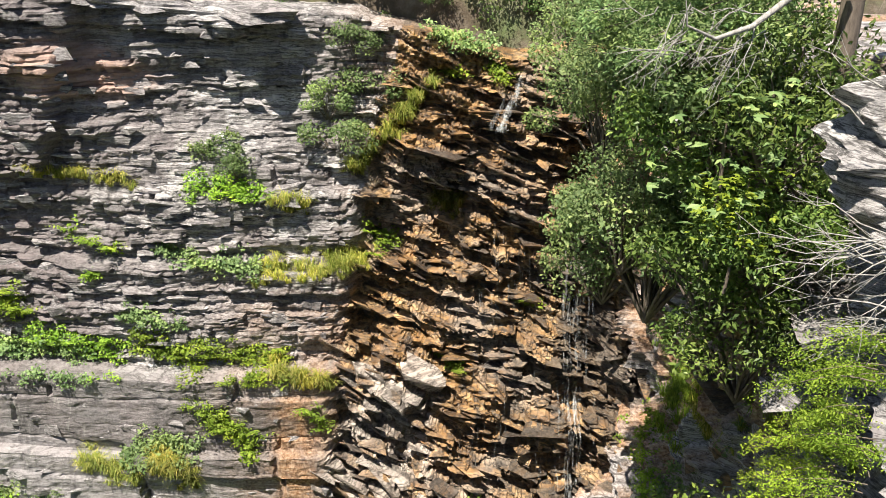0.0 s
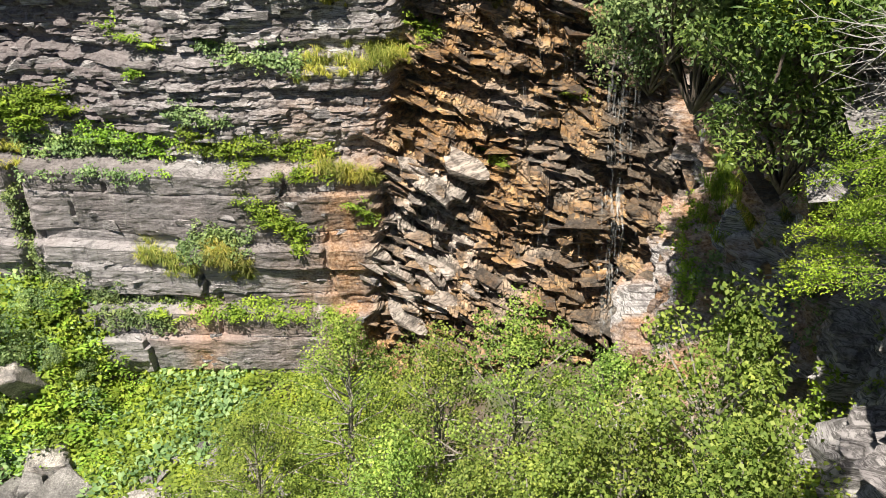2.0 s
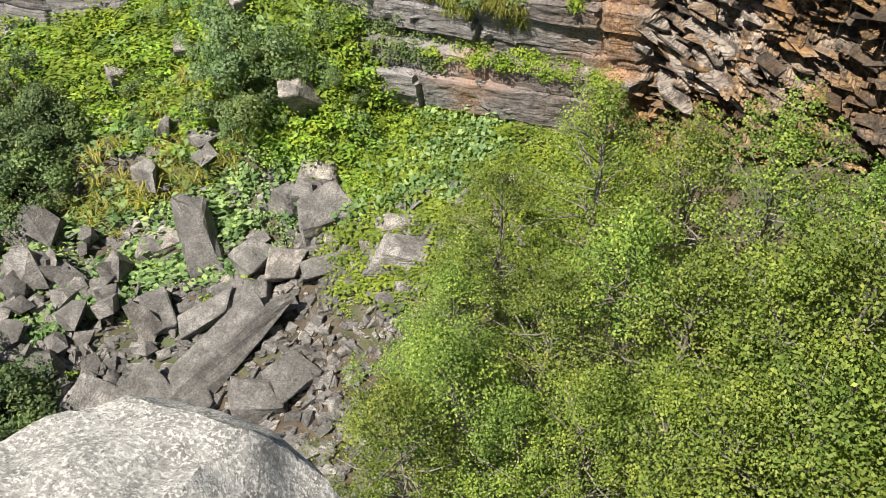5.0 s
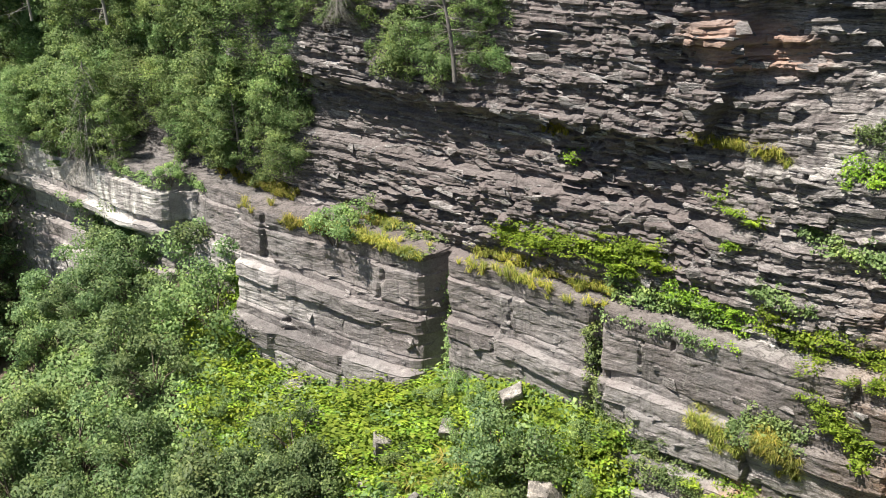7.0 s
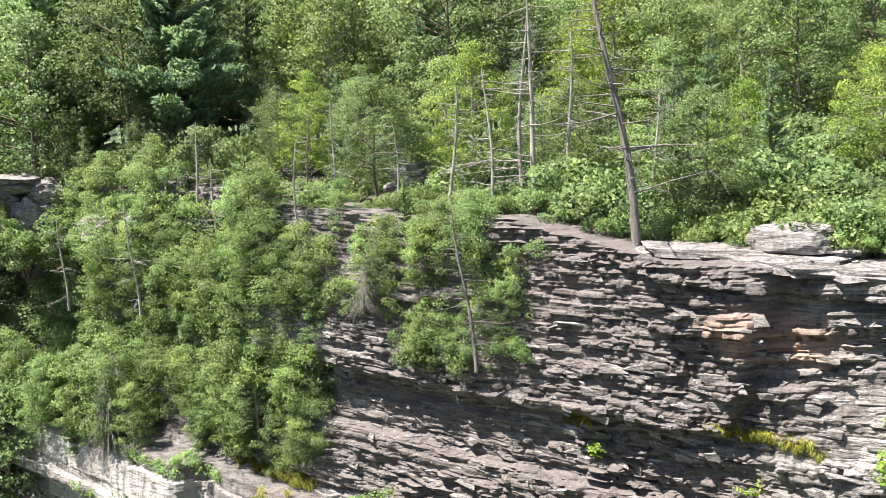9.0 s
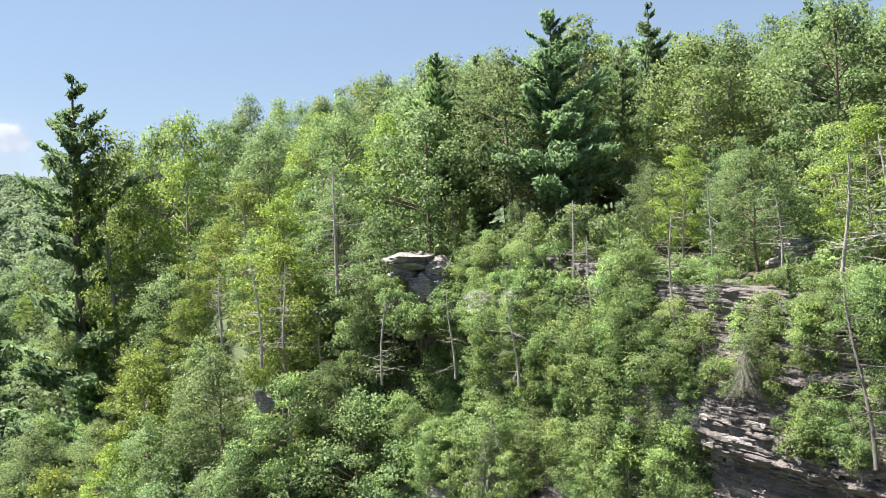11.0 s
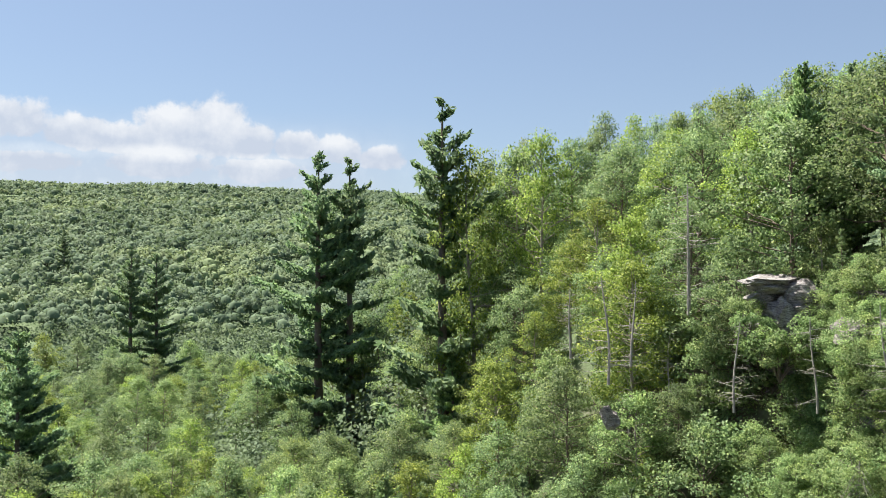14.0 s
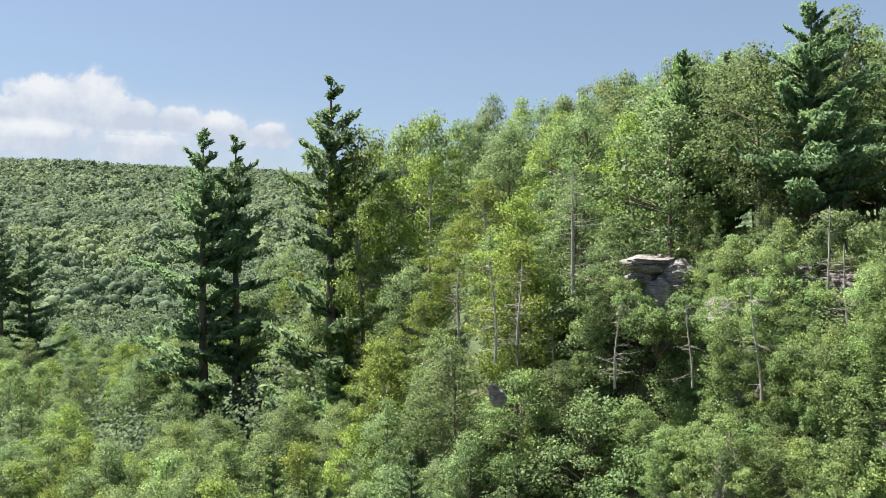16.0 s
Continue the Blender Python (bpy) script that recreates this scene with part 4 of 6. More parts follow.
# dead snags along the rim: bearing, distance, foot z, height
for i, (az, dist, z, h) in enumerate(((53.9, 38.6, -4.7, 4.8), (49.5, 34.8, -3.2, 4.1), (55.0, 39.5, -1.7, 3.3), (40.9, 29.6, -2.4, 5.0), (35.6, 31.0, -1.3, 7.0), (36.4, 31.4, -1.3, 6.4), (58.5, 41.6, -6.7, 5.0), (69.5, 52, -3.0, 7.2), (74.1, 49, -6.6, 5.7), (72.8, 49, -5.6, 4.5), (76.5, 50, -5.4, 3.8), (66.9, 47, -7.4, 4.4), (33.4, 31, -1.2, 5.5), (43.8, 33, -1.8, 3.4), (47.2, 36, -1.6, 4.2), (62.4, 46, -7.0, 4.4), (70.6, 55, -8.4, 4.2), (38.2, 30.5, -1.4, 4.6), (28.4, 30, -1.6, 4.2))):
    ob = thing("dead_tree", stand(at(az, dist, z), i * 1.3, h / 6.0), label="bare grey dead tree with broken branches", category="tree", group="dead trees along the rim")
    part("trunk", SNAGS[i % 3], ob)

LEANING = snag(346, 6.0, -0.12, DARKWOOD, -0.05, 8.0, 0.3)
for az, dist, z, h, turn in ((29.7, 26.6, -2.4, 8.8, 0.45), (40.0, 27.4, -6.2, 4.9, 0.3), (12.2, 28.0, -1.6, 8.0, 2.6)):
    ob = thing("dead_tree", stand(at(az, dist, z), turn, h / 6.0), label="dark bare dead tree leaning over the rim", category="tree", group="dead trees along the rim")
    part("trunk", LEANING, ob)
WEEPING = snag(349, 5.0, 0.1, None, -0.7, 34.0, 0.36)
for az, dist, z, h in ((60.5, 41.6, -13.0, 4.9), (46.1, 31.2, -4.8, 1.9)):
    ob = thing("dead_spruce", stand(at(az, dist, z), 0.6, h / 5.0), label="dead grey spruce with drooping bare twigs on the cliff", category="tree", group="dead trees along the rim")
    part("trunk", WEEPING, ob)

# trees that grow from the gorge floor in front of the falls: bearing, distance, height of the top
GULLY = [broadleaf(400 + i, 9.0, 2.1, 0.062, 150, 110, BIRCHLEAF, BIRCH, 0.2, 1.0, 1.4, (0.1, 0.2)) for i in range(4)]
for i, (az, dist, top) in enumerate(((-1.6, 13.0, -10.4), (5.8, 13.0, -11.3), (13.8, 14.0, -11.3), (-8.0, 12.5, -11.2), (-15.8, 10.6, -8.1), (9.5, 11.0, -11.5), (1.5, 10.0, -11.2), (-5.0, 9.5, -10.6), (-11.0, 9.5, -9.6), (17.5, 10.5, -12.4), (6.0, 8.0, -11.8), (-3.0, 7.5, -11.0), (-12.0, 7.5, -9.8), (14.0, 7.8, -12.4), (23.0, 8.0, -13.0), (27.0, 11.3, -13.4), (31.0, 9.8, -12.9), (24.0, 12.2, -13.3), (32.5, 8.3, -12.6), (27.5, 8.6, -12.0), (21.0, 13.6, -13.0), (-18.5, 8.6, -8.4), (-20.0, 7.0, -8.6), (-23.0, 8.2, -9.4), (-25.5, 7.4, -9.8), (-22.0, 9.6, -9.9), (-20.0, 10.4, -10.6), (-24.5, 6.4, -9.6))):
    p = at(az, dist)
    plant("birch_tree", GULLY[i % 4], TREE, stand(p, i * 2.1, (top - p.z) / 9.0), "light green young birch growing below the falls", "tree", "trees below the falls")

# shrubs and small trees on the walls: x, z of the foot, radius scale, kind
LEDGE = [shrub(500 + i, 1.0, 1.6, 0.09, 2600, (SAPLING, LIGHT, SAPLING)[i]) for i in range(3)]
for i, (x, z, r, k) in enumerate(((-2.6, -6.9, 0.9, 0), (-2.9, -5.8, 0.7, 2), (-1.8, -5.6, 0.8, 1), (-2.2, -4.4, 0.7, 0), (-5.2, -7.2, 0.5, 1), (-22.5, -12.7, 1.15, 0), (-22.0, -11.9, 0.8, 1))):
    y = float(wall_y(x, z)) + 0.1
    plant("ledge_shrub", LEDGE[k], BUSH, stand(Vector((x, y, z - 0.2)), i * 1.7, r), "leafy green shrub rooted on a cliff ledge", "shrub", "shrubs on the cliff")

# small trees and shrubs that cover the western part of the wall
g = np.random.default_rng(81)


def bare_below(x):
    return float(np.interp(x, [-46, -39, -30, -25.4, -25.0, -21.3, -21.0, -16.4, -16.0, -13], [-13.6, -13.4, -12.4, -11.9, -6.4, -6.2, -7.2, -6.6, -3.4, -3.0]))


count = 0
while count < 400:
    x, z = g.uniform(-45.5, -15.5), g.uniform(-13.2, -2.0)
    if z < bare_below(x) + 0.2 or (x > -34.5 and -4.6 < z and g.random() < (0.55 if x < -22 else 0.1)) or (-21.3 > x > -25 and g.random() < 0.3):
        continue
    count += 1
    big = float(smooth(-22, -30, x))
    y = float(wall_y(x, z)) + 0.1
    pick = g.random()
    p = Vector((x, y, z - 0.3))
    if pick < 0.5:
        plant("wall_tree", YOUNG[count % 4], TREE, stand(p, count, g.uniform(0.42, 0.68) + 0.4 * big * g.random()), "slender young tree in light leaf on the cliff", "tree", "small trees on the cliff")
    elif pick < 0.6:
        plant("wall_conifer", SLIM[(1, 2, 1, 2)[count % 4]], CONIFER, stand(p, count, g.uniform(0.2, 0.34) + 0.22 * big * g.random()), "small green hemlock clinging to the cliff", "tree", "small trees on the cliff")
    else:
        plant("ledge_shrub", LEDGE[count % 3], BUSH, stand(p, count * 1.7, g.uniform(0.45, 0.95)), "leafy green shrub rooted on a cliff ledge", "shrub", "shrubs on the cliff")

for i in range(96):
    x, y = g.uniform(-44, -13), WALL_Y + g.uniform(0.6, 3.2)
    plant("rim_shrub", LEDGE[i % 3], BUSH, stand(Vector((x, y, float(rim_z(x)) - 0.25)), i * 2.3, g.uniform(0.4, 0.95)), "low green shrub along the rim of the cliff", "shrub", "shrubs along the rim")

# rhododendrons and other bushes on the east wall: bearing, distance, z, size
RH = [shrub(520 + i, 1.0, 1.7, (0.085, 0.055, 0.062)[i], (4200, 6800, 5600)[i], (RHODO, SAPLING, LIGHT)[i], BARK, 24, (0.38, 0.6, 0.6)[i]) for i in range(3)]
for i, (az, dist, z, r, k) in enumerate(((-10.5, 14.5, -4.6, 1.2, 1), (-13.5, 14.0, -3.9, 1.3, 1), (-11.0, 14.0, -6.6, 1.1, 1), (-14.0, 13.2, -6.4, 1.4, 2), (-17.5, 12.5, -4.2, 1.3, 0), (-20.0, 11.8, -5.0, 1.2, 0), (-19.5, 12.3, -3.4, 1.2, 0), (-8.5, 20.0, -4.6, 1.3, 1), (-13.0, 17.0, -3.4, 1.5, 2), (-4.0, 25.5, -4.4, 1.2, 0), (-7.0, 25.5, -4.0, 1.3, 2), (-1.5, 26.5, -4.2, 1.4, 2), (-10.5, 25.0, -4.4, 1.6, 2), (-20.6, 11.2, -3.6, 1.0, 0), (-21.2, 11.0, -4.8, 0.9, 0), (-18.2, 11.6, -5.8, 1.1, 0), (-20.5, 11.4, -6.6, 1.0, 0), (-15.8, 12.2, -3.4, 1.2, 1), (-12.0, 13.0, -5.6, 1.1, 1), (-16.0, 15.0, -3.0, 1.5, 1), (1.0, 25.0, -3.6, 1.1, 2), (3.5, 25.0, -3.2, 1.0, 1), (-2.5, 25.2, -3.8, 1.2, 1), (-5.5, 25.4, -3.9, 1.2, 0), (-8.5, 24.8, -4.2, 1.2, 1), (-0.5, 26.2, -3.0, 1.3, 0), (6.0, 25.2, -2.9, 1.0, 2))):
    ob = plant("rhododendron_bush", RH[k], BUSH, stand(at(az, dist, z), i * 1.3, r), "dense evergreen bush hanging over the east wall", "shrub", "bushes on the east wall")
    p = at(az, dist, z)
    root = Vector((float(east_x(p.y)) + 0.3, p.y + 0.2, z - 1.1)) if p.y < 22 else p - Vector((0, 0, 1))
    limb = ob.matrix_world.inverted()
    pts = [limb @ root, limb @ ((root + p) / 2 + Vector((0, 0.1, -0.25))), limb @ (p + Vector((0, 0, 0.3)))]
    part("limb", Batch().add(*tube(pts, [0.05, 0.04, 0.02], 5)).mesh("limb", BARK, False), ob)

# bushes on the gorge floor: bearing, distance, size
FLOOR = [shrub(540 + i, 1.0, 1.7, 0.075, 4200, (OAK, LIGHT, OAK)[i]) for i in range(3)]
g = np.random.default_rng(79)
for i, (az, dist, r) in enumerate([(38.5, 23.5, 1.5), (36.5, 23.0, 1.2)] + [(g.uniform(53, 76), g.uniform(25, 42), g.uniform(1.1, 2.0)) for _ in range(52)] + [(g.uniform(49, 57), g.uniform(23.5, 27), g.uniform(1.0, 1.7)) for _ in range(16)] + [(g.uniform(61.5, 68), g.uniform(14, 21), g.uniform(1.1, 1.8)) for _ in range(18)] + [(g.uniform(66, 78), g.uniform(18, 28), g.uniform(1.3, 2.2)) for _ in range(14)]):
    plant("floor_bush", FLOOR[i % 3], BUSH, stand(at(az, dist), i * 1.1, r), "dark green bush on the gorge floor", "shrub", "bushes on the gorge floor")

# ---------------------------------------------------------------- rocks


def boulder(seed, cuts=14, n=3, rough=0.06, flat=(1, 1, 1), near=0.36, far=0.5):
    """An angular block about 1 m across: a ball cut by random planes."""
    g = np.random.default_rng(seed)
    bm = bmesh.new()
    bmesh.ops.create_icosphere(bm, subdivisions=n, radius=0.75)
    planes = [(Vector(g.normal(size=3)).normalized(), g.uniform(near, far)) for _ in range(cuts)]
    for v in bm.verts:
        for nrm, d in planes:
            q = v.co.dot(nrm) - d
            if q > 0:
                v.co -= nrm * q
        v.co += v.co.normalized() * rough * noise.noise(v.co * 5 + Vector((seed, 0, 0)))
        v.co = Vector((v.co.x * flat[0], v.co.y * flat[1], v.co.z * flat[2]))
    me = bpy.data.meshes.new("rock")
    bm.to_mesh(me)
    bm.free()
    return me


def slab(seed, rough=0.08, wild=0.15):
    """A quarried-looking block, unit size, with worn uneven edges and bedding lines."""
    g = np.random.default_rng(seed)
    bm = bmesh.new()
    bmesh.ops.create_cube(bm, size=1.0)
    for v in bm.verts:
        v.co += Vector(g.uniform(-wild, wild, 3))
    bmesh.ops.bevel(bm, geom=bm.edges[:], offset=0.05, segments=1, affect="EDGES")
    bmesh.ops.subdivide_edges(bm, edges=bm.edges[:], cuts=2, use_grid_fill=True)
    for v in bm.verts:
        v.co += v.co.normalized() * rough * noise.noise(v.co * 4 + Vector((seed * 3.1, 0, 0)))
    me = bpy.data.meshes.new("rock")
    bm.to_mesh(me)
    bm.free()
    return me


def shard(seed, n=15):
    """An angular flat flake of broken bedrock, unit size."""
    r = np.random.default_rng(seed)
    bm = bmesh.new()
    for _ in range(n):
        p = r.uniform(-0.5, 0.5, 3)
        p[:2] += 0.16 * np.sign(p[:2]) * r.random()
        p[2] = math.copysign(0.5, p[2]) * r.uniform(0.7, 1.0)
        bm.verts.new(p)
    bmesh.ops.convex_hull(bm, input=bm.verts[:])
    bmesh.ops.delete(bm, geom=[v for v in bm.verts if not v.link_faces], context="VERTS")
    me = bpy.data.meshes.new("rock")
    bm.to_mesh(me)
    bm.free()
    return me


def with_mat(me, mat, tone=0.55):
    me = me.copy()
    me.materials.clear()
    me.materials.append(mat)
    if mat is ROCK:
        a = me.attributes.new("tone", "FLOAT", "POINT")
        a.data.foreach_set("value", np.full(len(me.vertices), tone, np.float32))
    return me


BLOCKS = [with_mat(slab(600 + i, 0.1, 0.26), TALUS) for i in range(5)]
STONES = [with_mat(shard(620 + i, 11 + i), TALUS) for i in range(8)]


def rock(me, p, size, turn, label, group="", name="rock_block"):
    m = Matrix.Translation(p) @ Euler([radians(a) for a in turn]).to_matrix().to_4x4() @ Matrix.Diagonal((*size, 1))
    ob = new(name, me)
    ob.matrix_world = m
    return tagged(ob, label, "rock", group)


# the largest fallen blocks: bearing, distance, lift, size, turn
for i, (az, dist, lift, size, turn) in enumerate((
        (45.6, 15.6, 0.6, (1.1, 3.3, 0.7), (10, -20, -22)), (45.0, 19.6, 0.8, (1.15, 2.5, 0.6), (34, 4, 38)), (42.3, 18.7, 0.3, (1.2, 0.9, 0.7), (5, 8, 70)),
        (39.8, 17.9, 0.35, (1.0, 0.9, 0.8), (20, 12, 25)), (35.7, 19.0, 0.5, (1.5, 1.0, 0.9), (12, 5, 60)), (35.0, 20.3, 0.4, (1.1, 0.8, 0.7), (-15, 8, 30)), (36.6, 19.9, 0.7, (0.9, 0.8, 0.9), (25, 10, 10)),
        (48.5, 17.7, 0.4, (0.9, 1.3, 0.6), (6, 6, 35)), (45.8, 17.1, 0.35, (1.6, 0.7, 0.5), (5, -10, 50)), (44.2, 17.4, 0.3, (0.9, 0.7, 0.6), (0, 15, -30)), (43.0, 17.0, 0.3, (0.8, 1.1, 0.6), (14, 8, 30)),
        (45.2, 13.7, 0.3, (1.5, 1.1, 0.6), (10, 8, 30)), (42.4, 14.0, 0.2, (1.3, 1.0, 0.5), (4, -6, 50)), (49.0, 14.2, 0.3, (1.4, 0.9, 0.5), (0, 9, 70)), (46.6, 20.6, 0.3, (1.8, 0.7, 0.5), (6, 6, 60)),
        (29.3, 16.9, 0.2, (1.7, 0.9, 0.6), (2, 4, 20)), (29.0, 17.9, 0.15, (1.6, 0.6, 0.4), (6, 9, 30)), (36.4, 17.2, 0.1, (1.4, 0.6, 0.4), (0, 6, 40)), (54.0, 15.6, 0.4, (1.5, 0.9, 0.6), (10, 20, 10)), (51.4, 15.0, 0.4, (1.3, 0.9, 0.6), (10, -20, 60)))):
    p = at(az, dist)
    rock(BLOCKS[i % 5], p + Vector((0, 0, lift * 0.5)), size, turn, "angular grey sandstone block fallen from the cliff", "fallen blocks")

# pale blocks that show through the plants of the bank under the cliff: place, size, turn
for i, (x, y, size, turn) in enumerate(((-12.6, 18.2, (0.75, 0.7, 1.7), (25, -28, 30)), (-16.5, 16.8, (0.4, 0.5, 1.3), (15, 24, 10)), (-16.9, 19.0, (0.9, 0.6, 0.5), (10, 5, 30)), (-15.3, 20.1, (0.8, 0.6, 0.9), (10, -12, 60)), (-23.3, 19.3, (0.8, 0.6, 0.6), (20, 8, 0)), (-11.8, 16.7, (1.2, 0.8, 0.6), (12, 6, 30)), (-12.3, 15.8, (1.1, 0.8, 0.7), (-10, 14, 70)), (-24.8, 12.3, (1.4, 1.0, 0.9), (14, 20, 40)), (-10.3, 20.2, (1.3, 0.7, 0.6), (6, 10, 10)), (-18.6, 18.2, (0.9, 0.6, 0.5), (12, 18, 80)), (-21.5, 18.6, (0.8, 0.7, 0.5), (22, 0, 20)), (-13.8, 19.3, (0.7, 0.5, 0.5), (0, 20, 50)))):
    rock(BLOCKS[i % 5], Vector((x, y, float(ground_z(x, y)) + 0.25)), size, turn, "pale sandstone block among plants under the cliff", "blocks on the bank", "bank_block")
for i in range(34):
    x, y = (-14.1, 17.0) if i == 0 else (rng.uniform(-27, -10), rng.uniform(16.6, 20.4))
    plant("bank_shrub", LEDGE[(0, 2, 1)[i % 3]], BUSH, stand(Vector((x, y, float(ground_z(x, y)) - 0.1)), i * 1.7, 1.35 if i == 0 else rng.uniform(0.35, 0.7)), "low leafy shrub on the bank under the cliff", "shrub", "shrubs on the bank")

# the stones of the talus
g = np.random.default_rng(80)
n = 0
while n < 295:
    az, dist = g.normal(57, 5.5) if n % 3 else g.uniform(40, 66), g.uniform(16, 24.5)
    if az > 69 or az < 38:
        continue
    p = at(az, dist)
    s = 0.22 + 0.65 * g.random() ** 2.2
    rock(STONES[n % 8], p + Vector((0, 0, s * g.uniform(0.1, 0.9))), (s * g.uniform(0.8, 1.7), s, s * g.uniform(0.4, 0.9)), g.uniform(-50, 50, 2).tolist() + [g.uniform(0, 360)], "broken grey stone of the talus", "talus stones", "talus_stone")
    n += 1
b = Batch()
CHIPS = [(np.array([v.co[:] for v in me.vertices]), np.array([q.vertices[:] for q in me.polygons if len(q.vertices) == 3])) for me in STONES]
for i in range(6500):
    az, dist = (g.normal(53, 8) if i % 3 else g.uniform(16, 45)), g.uniform(11.0, 26.5) if i % 3 else g.uniform(10, 19)
    p = at(az, dist)
    s = 0.05 + 0.26 * g.random() ** 2.5
    q = np.array(Euler(g.uniform(-3, 3, 3)).to_matrix())
    cv, cf = CHIPS[i % 8]
    b.add((cv * g.uniform(0.6, 1.5, 3)) @ q.T * s + np.array(p) + [0, 0, s * 0.2], cf)
tagged(new("talus_gravel", b.mesh("talus_gravel", TALUS)), "loose broken grey stone chips over the gorge floor", "gravel", kind="stuff")

# the lichened boulder at the photographer's feet, and the slabs on the east rim
PALE_BIG = with_mat(boulder(640, 9, 5, 0.05, (1, 1, 1), 0.52, 0.66), PALE)
rock(PALE_BIG, Vector((-1.30, 0.78, -2.90)), (1.16, 0.92, 0.9), (0, 8, 35), "large rounded pale boulder spotted with lichen", name="lichen_boulder")
RIMROCK = [with_mat(boulder(655 + i, 18, 4, 0.09, (1, 1, 1), 0.4, 0.6), ROCK, 0.95) for i in range(3)]
for i, (az, dist, z, size, turn) in enumerate(((-29.0, 8.9, -2.05, (1.6, 1.3, 0.5), (3, -3, 14)), (-29.9, 8.9, -2.4, (1.7, 1.3, 0.5), (0, 3, 8)), (-29.0, 8.7, -2.75, (1.4, 1.2, 0.5), (2, 4, 16)), (-31.0, 8.6, -3.1, (1.6, 1.2, 0.5), (0, 2, 10)))):
    rock(RIMROCK[i % 3], at(az, dist, z), size, turn, "pale weathered rock slab on the east rim", "slabs on the east rim", "rim_slab")

# pale outcrops that show on the west rim and slope: bearing, distance, z, size, turn
CRAG = [with_mat(boulder(680 + i, 22, 4, 0.12, (1, 1, 1), 0.36, 0.56), ROCK) for i in range(4)]
PAVING = [with_mat(slab(690 + i, 0.07, 0.10), ROCK) for i in range(4)]
for i, (az, dist, z, size, turn) in enumerate(((17.8, 25.7, -2.8, (1.6, 1.2, 0.3), (0, 0, 20)), (42.9, 37.0, -0.8, (1.9, 1.5, 0.8), (0, 5, 30)), (42.6, 37.2, -0.2, (1.5, 1.3, 0.6), (4, -5, 60)), (65.0, 49.6, -1.0, (2.5, 2.2, 0.42), (2, 3, 60)), (64.9, 49.8, -1.4, (2.2, 2.1, 0.42), (-2, 3, 50)), (65.4, 49.8, -1.85, (1.4, 1.8, 0.5), (2, -3, 70)), (64.0, 49.0, -3.0, (1.2, 1.4, 1.5), (12, -10, 50)), (64.7, 50.3, -2.4, (2.2, 1.8, 1.3), (0, 4, 20)), (65.5, 50.2, -3.4, (2.0, 1.8, 1.4), (5, 0, 70)), (63.0, 50.2, -3.2, (2.2, 1.8, 1.4), (0, 5, 10)), (63.2, 49.2, -1.6, (1.5, 1.5, 0.9), (0, 6, 20)), (63.1, 49.2, -2.5, (1.3, 1.6, 0.8), (0, -6, 35)), (61.8, 49.6, -2.4, (2.0, 1.8, 0.8), (0, 6, 40)), (74.1, 50.5, -8.6, (0.9, 0.8, 0.9), (20, 10, 0)), (59.5, 45.0, -3.0, (2.4, 1.8, 0.8), (4, 0, 30)), (57.5, 43.0, -2.6, (2.2, 1.8, 0.8), (0, 5, 70)))):
    rock(CRAG[i % 4], at(az, dist, z), [size[0] * 1.1, size[1] * 1.1, size[2] * 1.5], turn, "weathered pale sandstone outcrop among the trees", "rim outcrops", "rim_outcrop")
rock(with_mat(boulder(671, 16, 4, 0.05, (1, 1, 1), 0.42, 0.6), ROCK), at(20.1, 25.4, -2.4), (1.75, 1.0, 0.75), (0, 4, 10), "rounded bedded boulder lying on the rim pavement", name="rim_boulder")
for i in range(18):
    x = -12.5 + 0.5 * i
    top = float(rim_z(x))
    rock(PAVING[i % 4], Vector((x, 23.3 + 0.5 * (i % 3), top - 0.08 + 0.05 * (i % 4))), (2.2 + 0.3 * (i % 4), 1.5, 0.24), (2, 3, 25 * (i % 5) - 50), "flat pale sandstone bed at the edge of the cliff", "beds of the rim", "rim_slab")
g = np.random.default_rng(82)
for i in range(46):
    x, y = g.uniform(-2.5, 6.0), g.uniform(24.2, 27.5)
    plant("rim_shrub", (LEDGE + RH)[i % 6], BUSH, stand(Vector((x, y, float(ground_z(x, y)) - 0.15)), i * 2.3, g.uniform(0.7, 1.3)), "dense green bush above the head of the falls", "shrub", "shrubs along the rim")
for i in range(90):
    x, y = g.uniform(-15, 1), g.uniform(23.6, 26.0)
    if -9.4 < x < -7.4 and y < 24.3:
        continue
    plant("rim_shrub", LEDGE[i % 3], BUSH, stand(Vector((x, y, float(ground_z(x, y)) - 0.15)), i * 2.3, g.uniform(0.45, 0.9)), "low green shrub along the rim of the cliff", "shrub", "shrubs along the rim")
for i in range(34):
    x, y = g.uniform(-13.5, -4.0), g.uniform(24.7, 25.8)
    plant("rim_shrub", (LEDGE + RH)[i % 6], BUSH, stand(Vector((x, y, float(ground_z(x, y)) - 0.3)), i * 2.3, g.uniform(0.6, 1.0)), "low green shrub along the rim of the cliff", "shrub", "shrubs along the rim")
for i in range(44):
    x, y = -14.5 + 0.34 * i + g.uniform(-0.1, 0.1), g.uniform(23.75, 24.3)
    if -10.5 < x < -6.5:
        y += 0.45
    plant("rim_shrub", LEDGE[i % 3], BUSH, stand(Vector((x, y, float(ground_z(x, y)) - 0.2)), i * 2.3, g.uniform(0.35, 0.6)), "low green shrub along the rim of the cliff", "shrub", "shrubs along the rim")
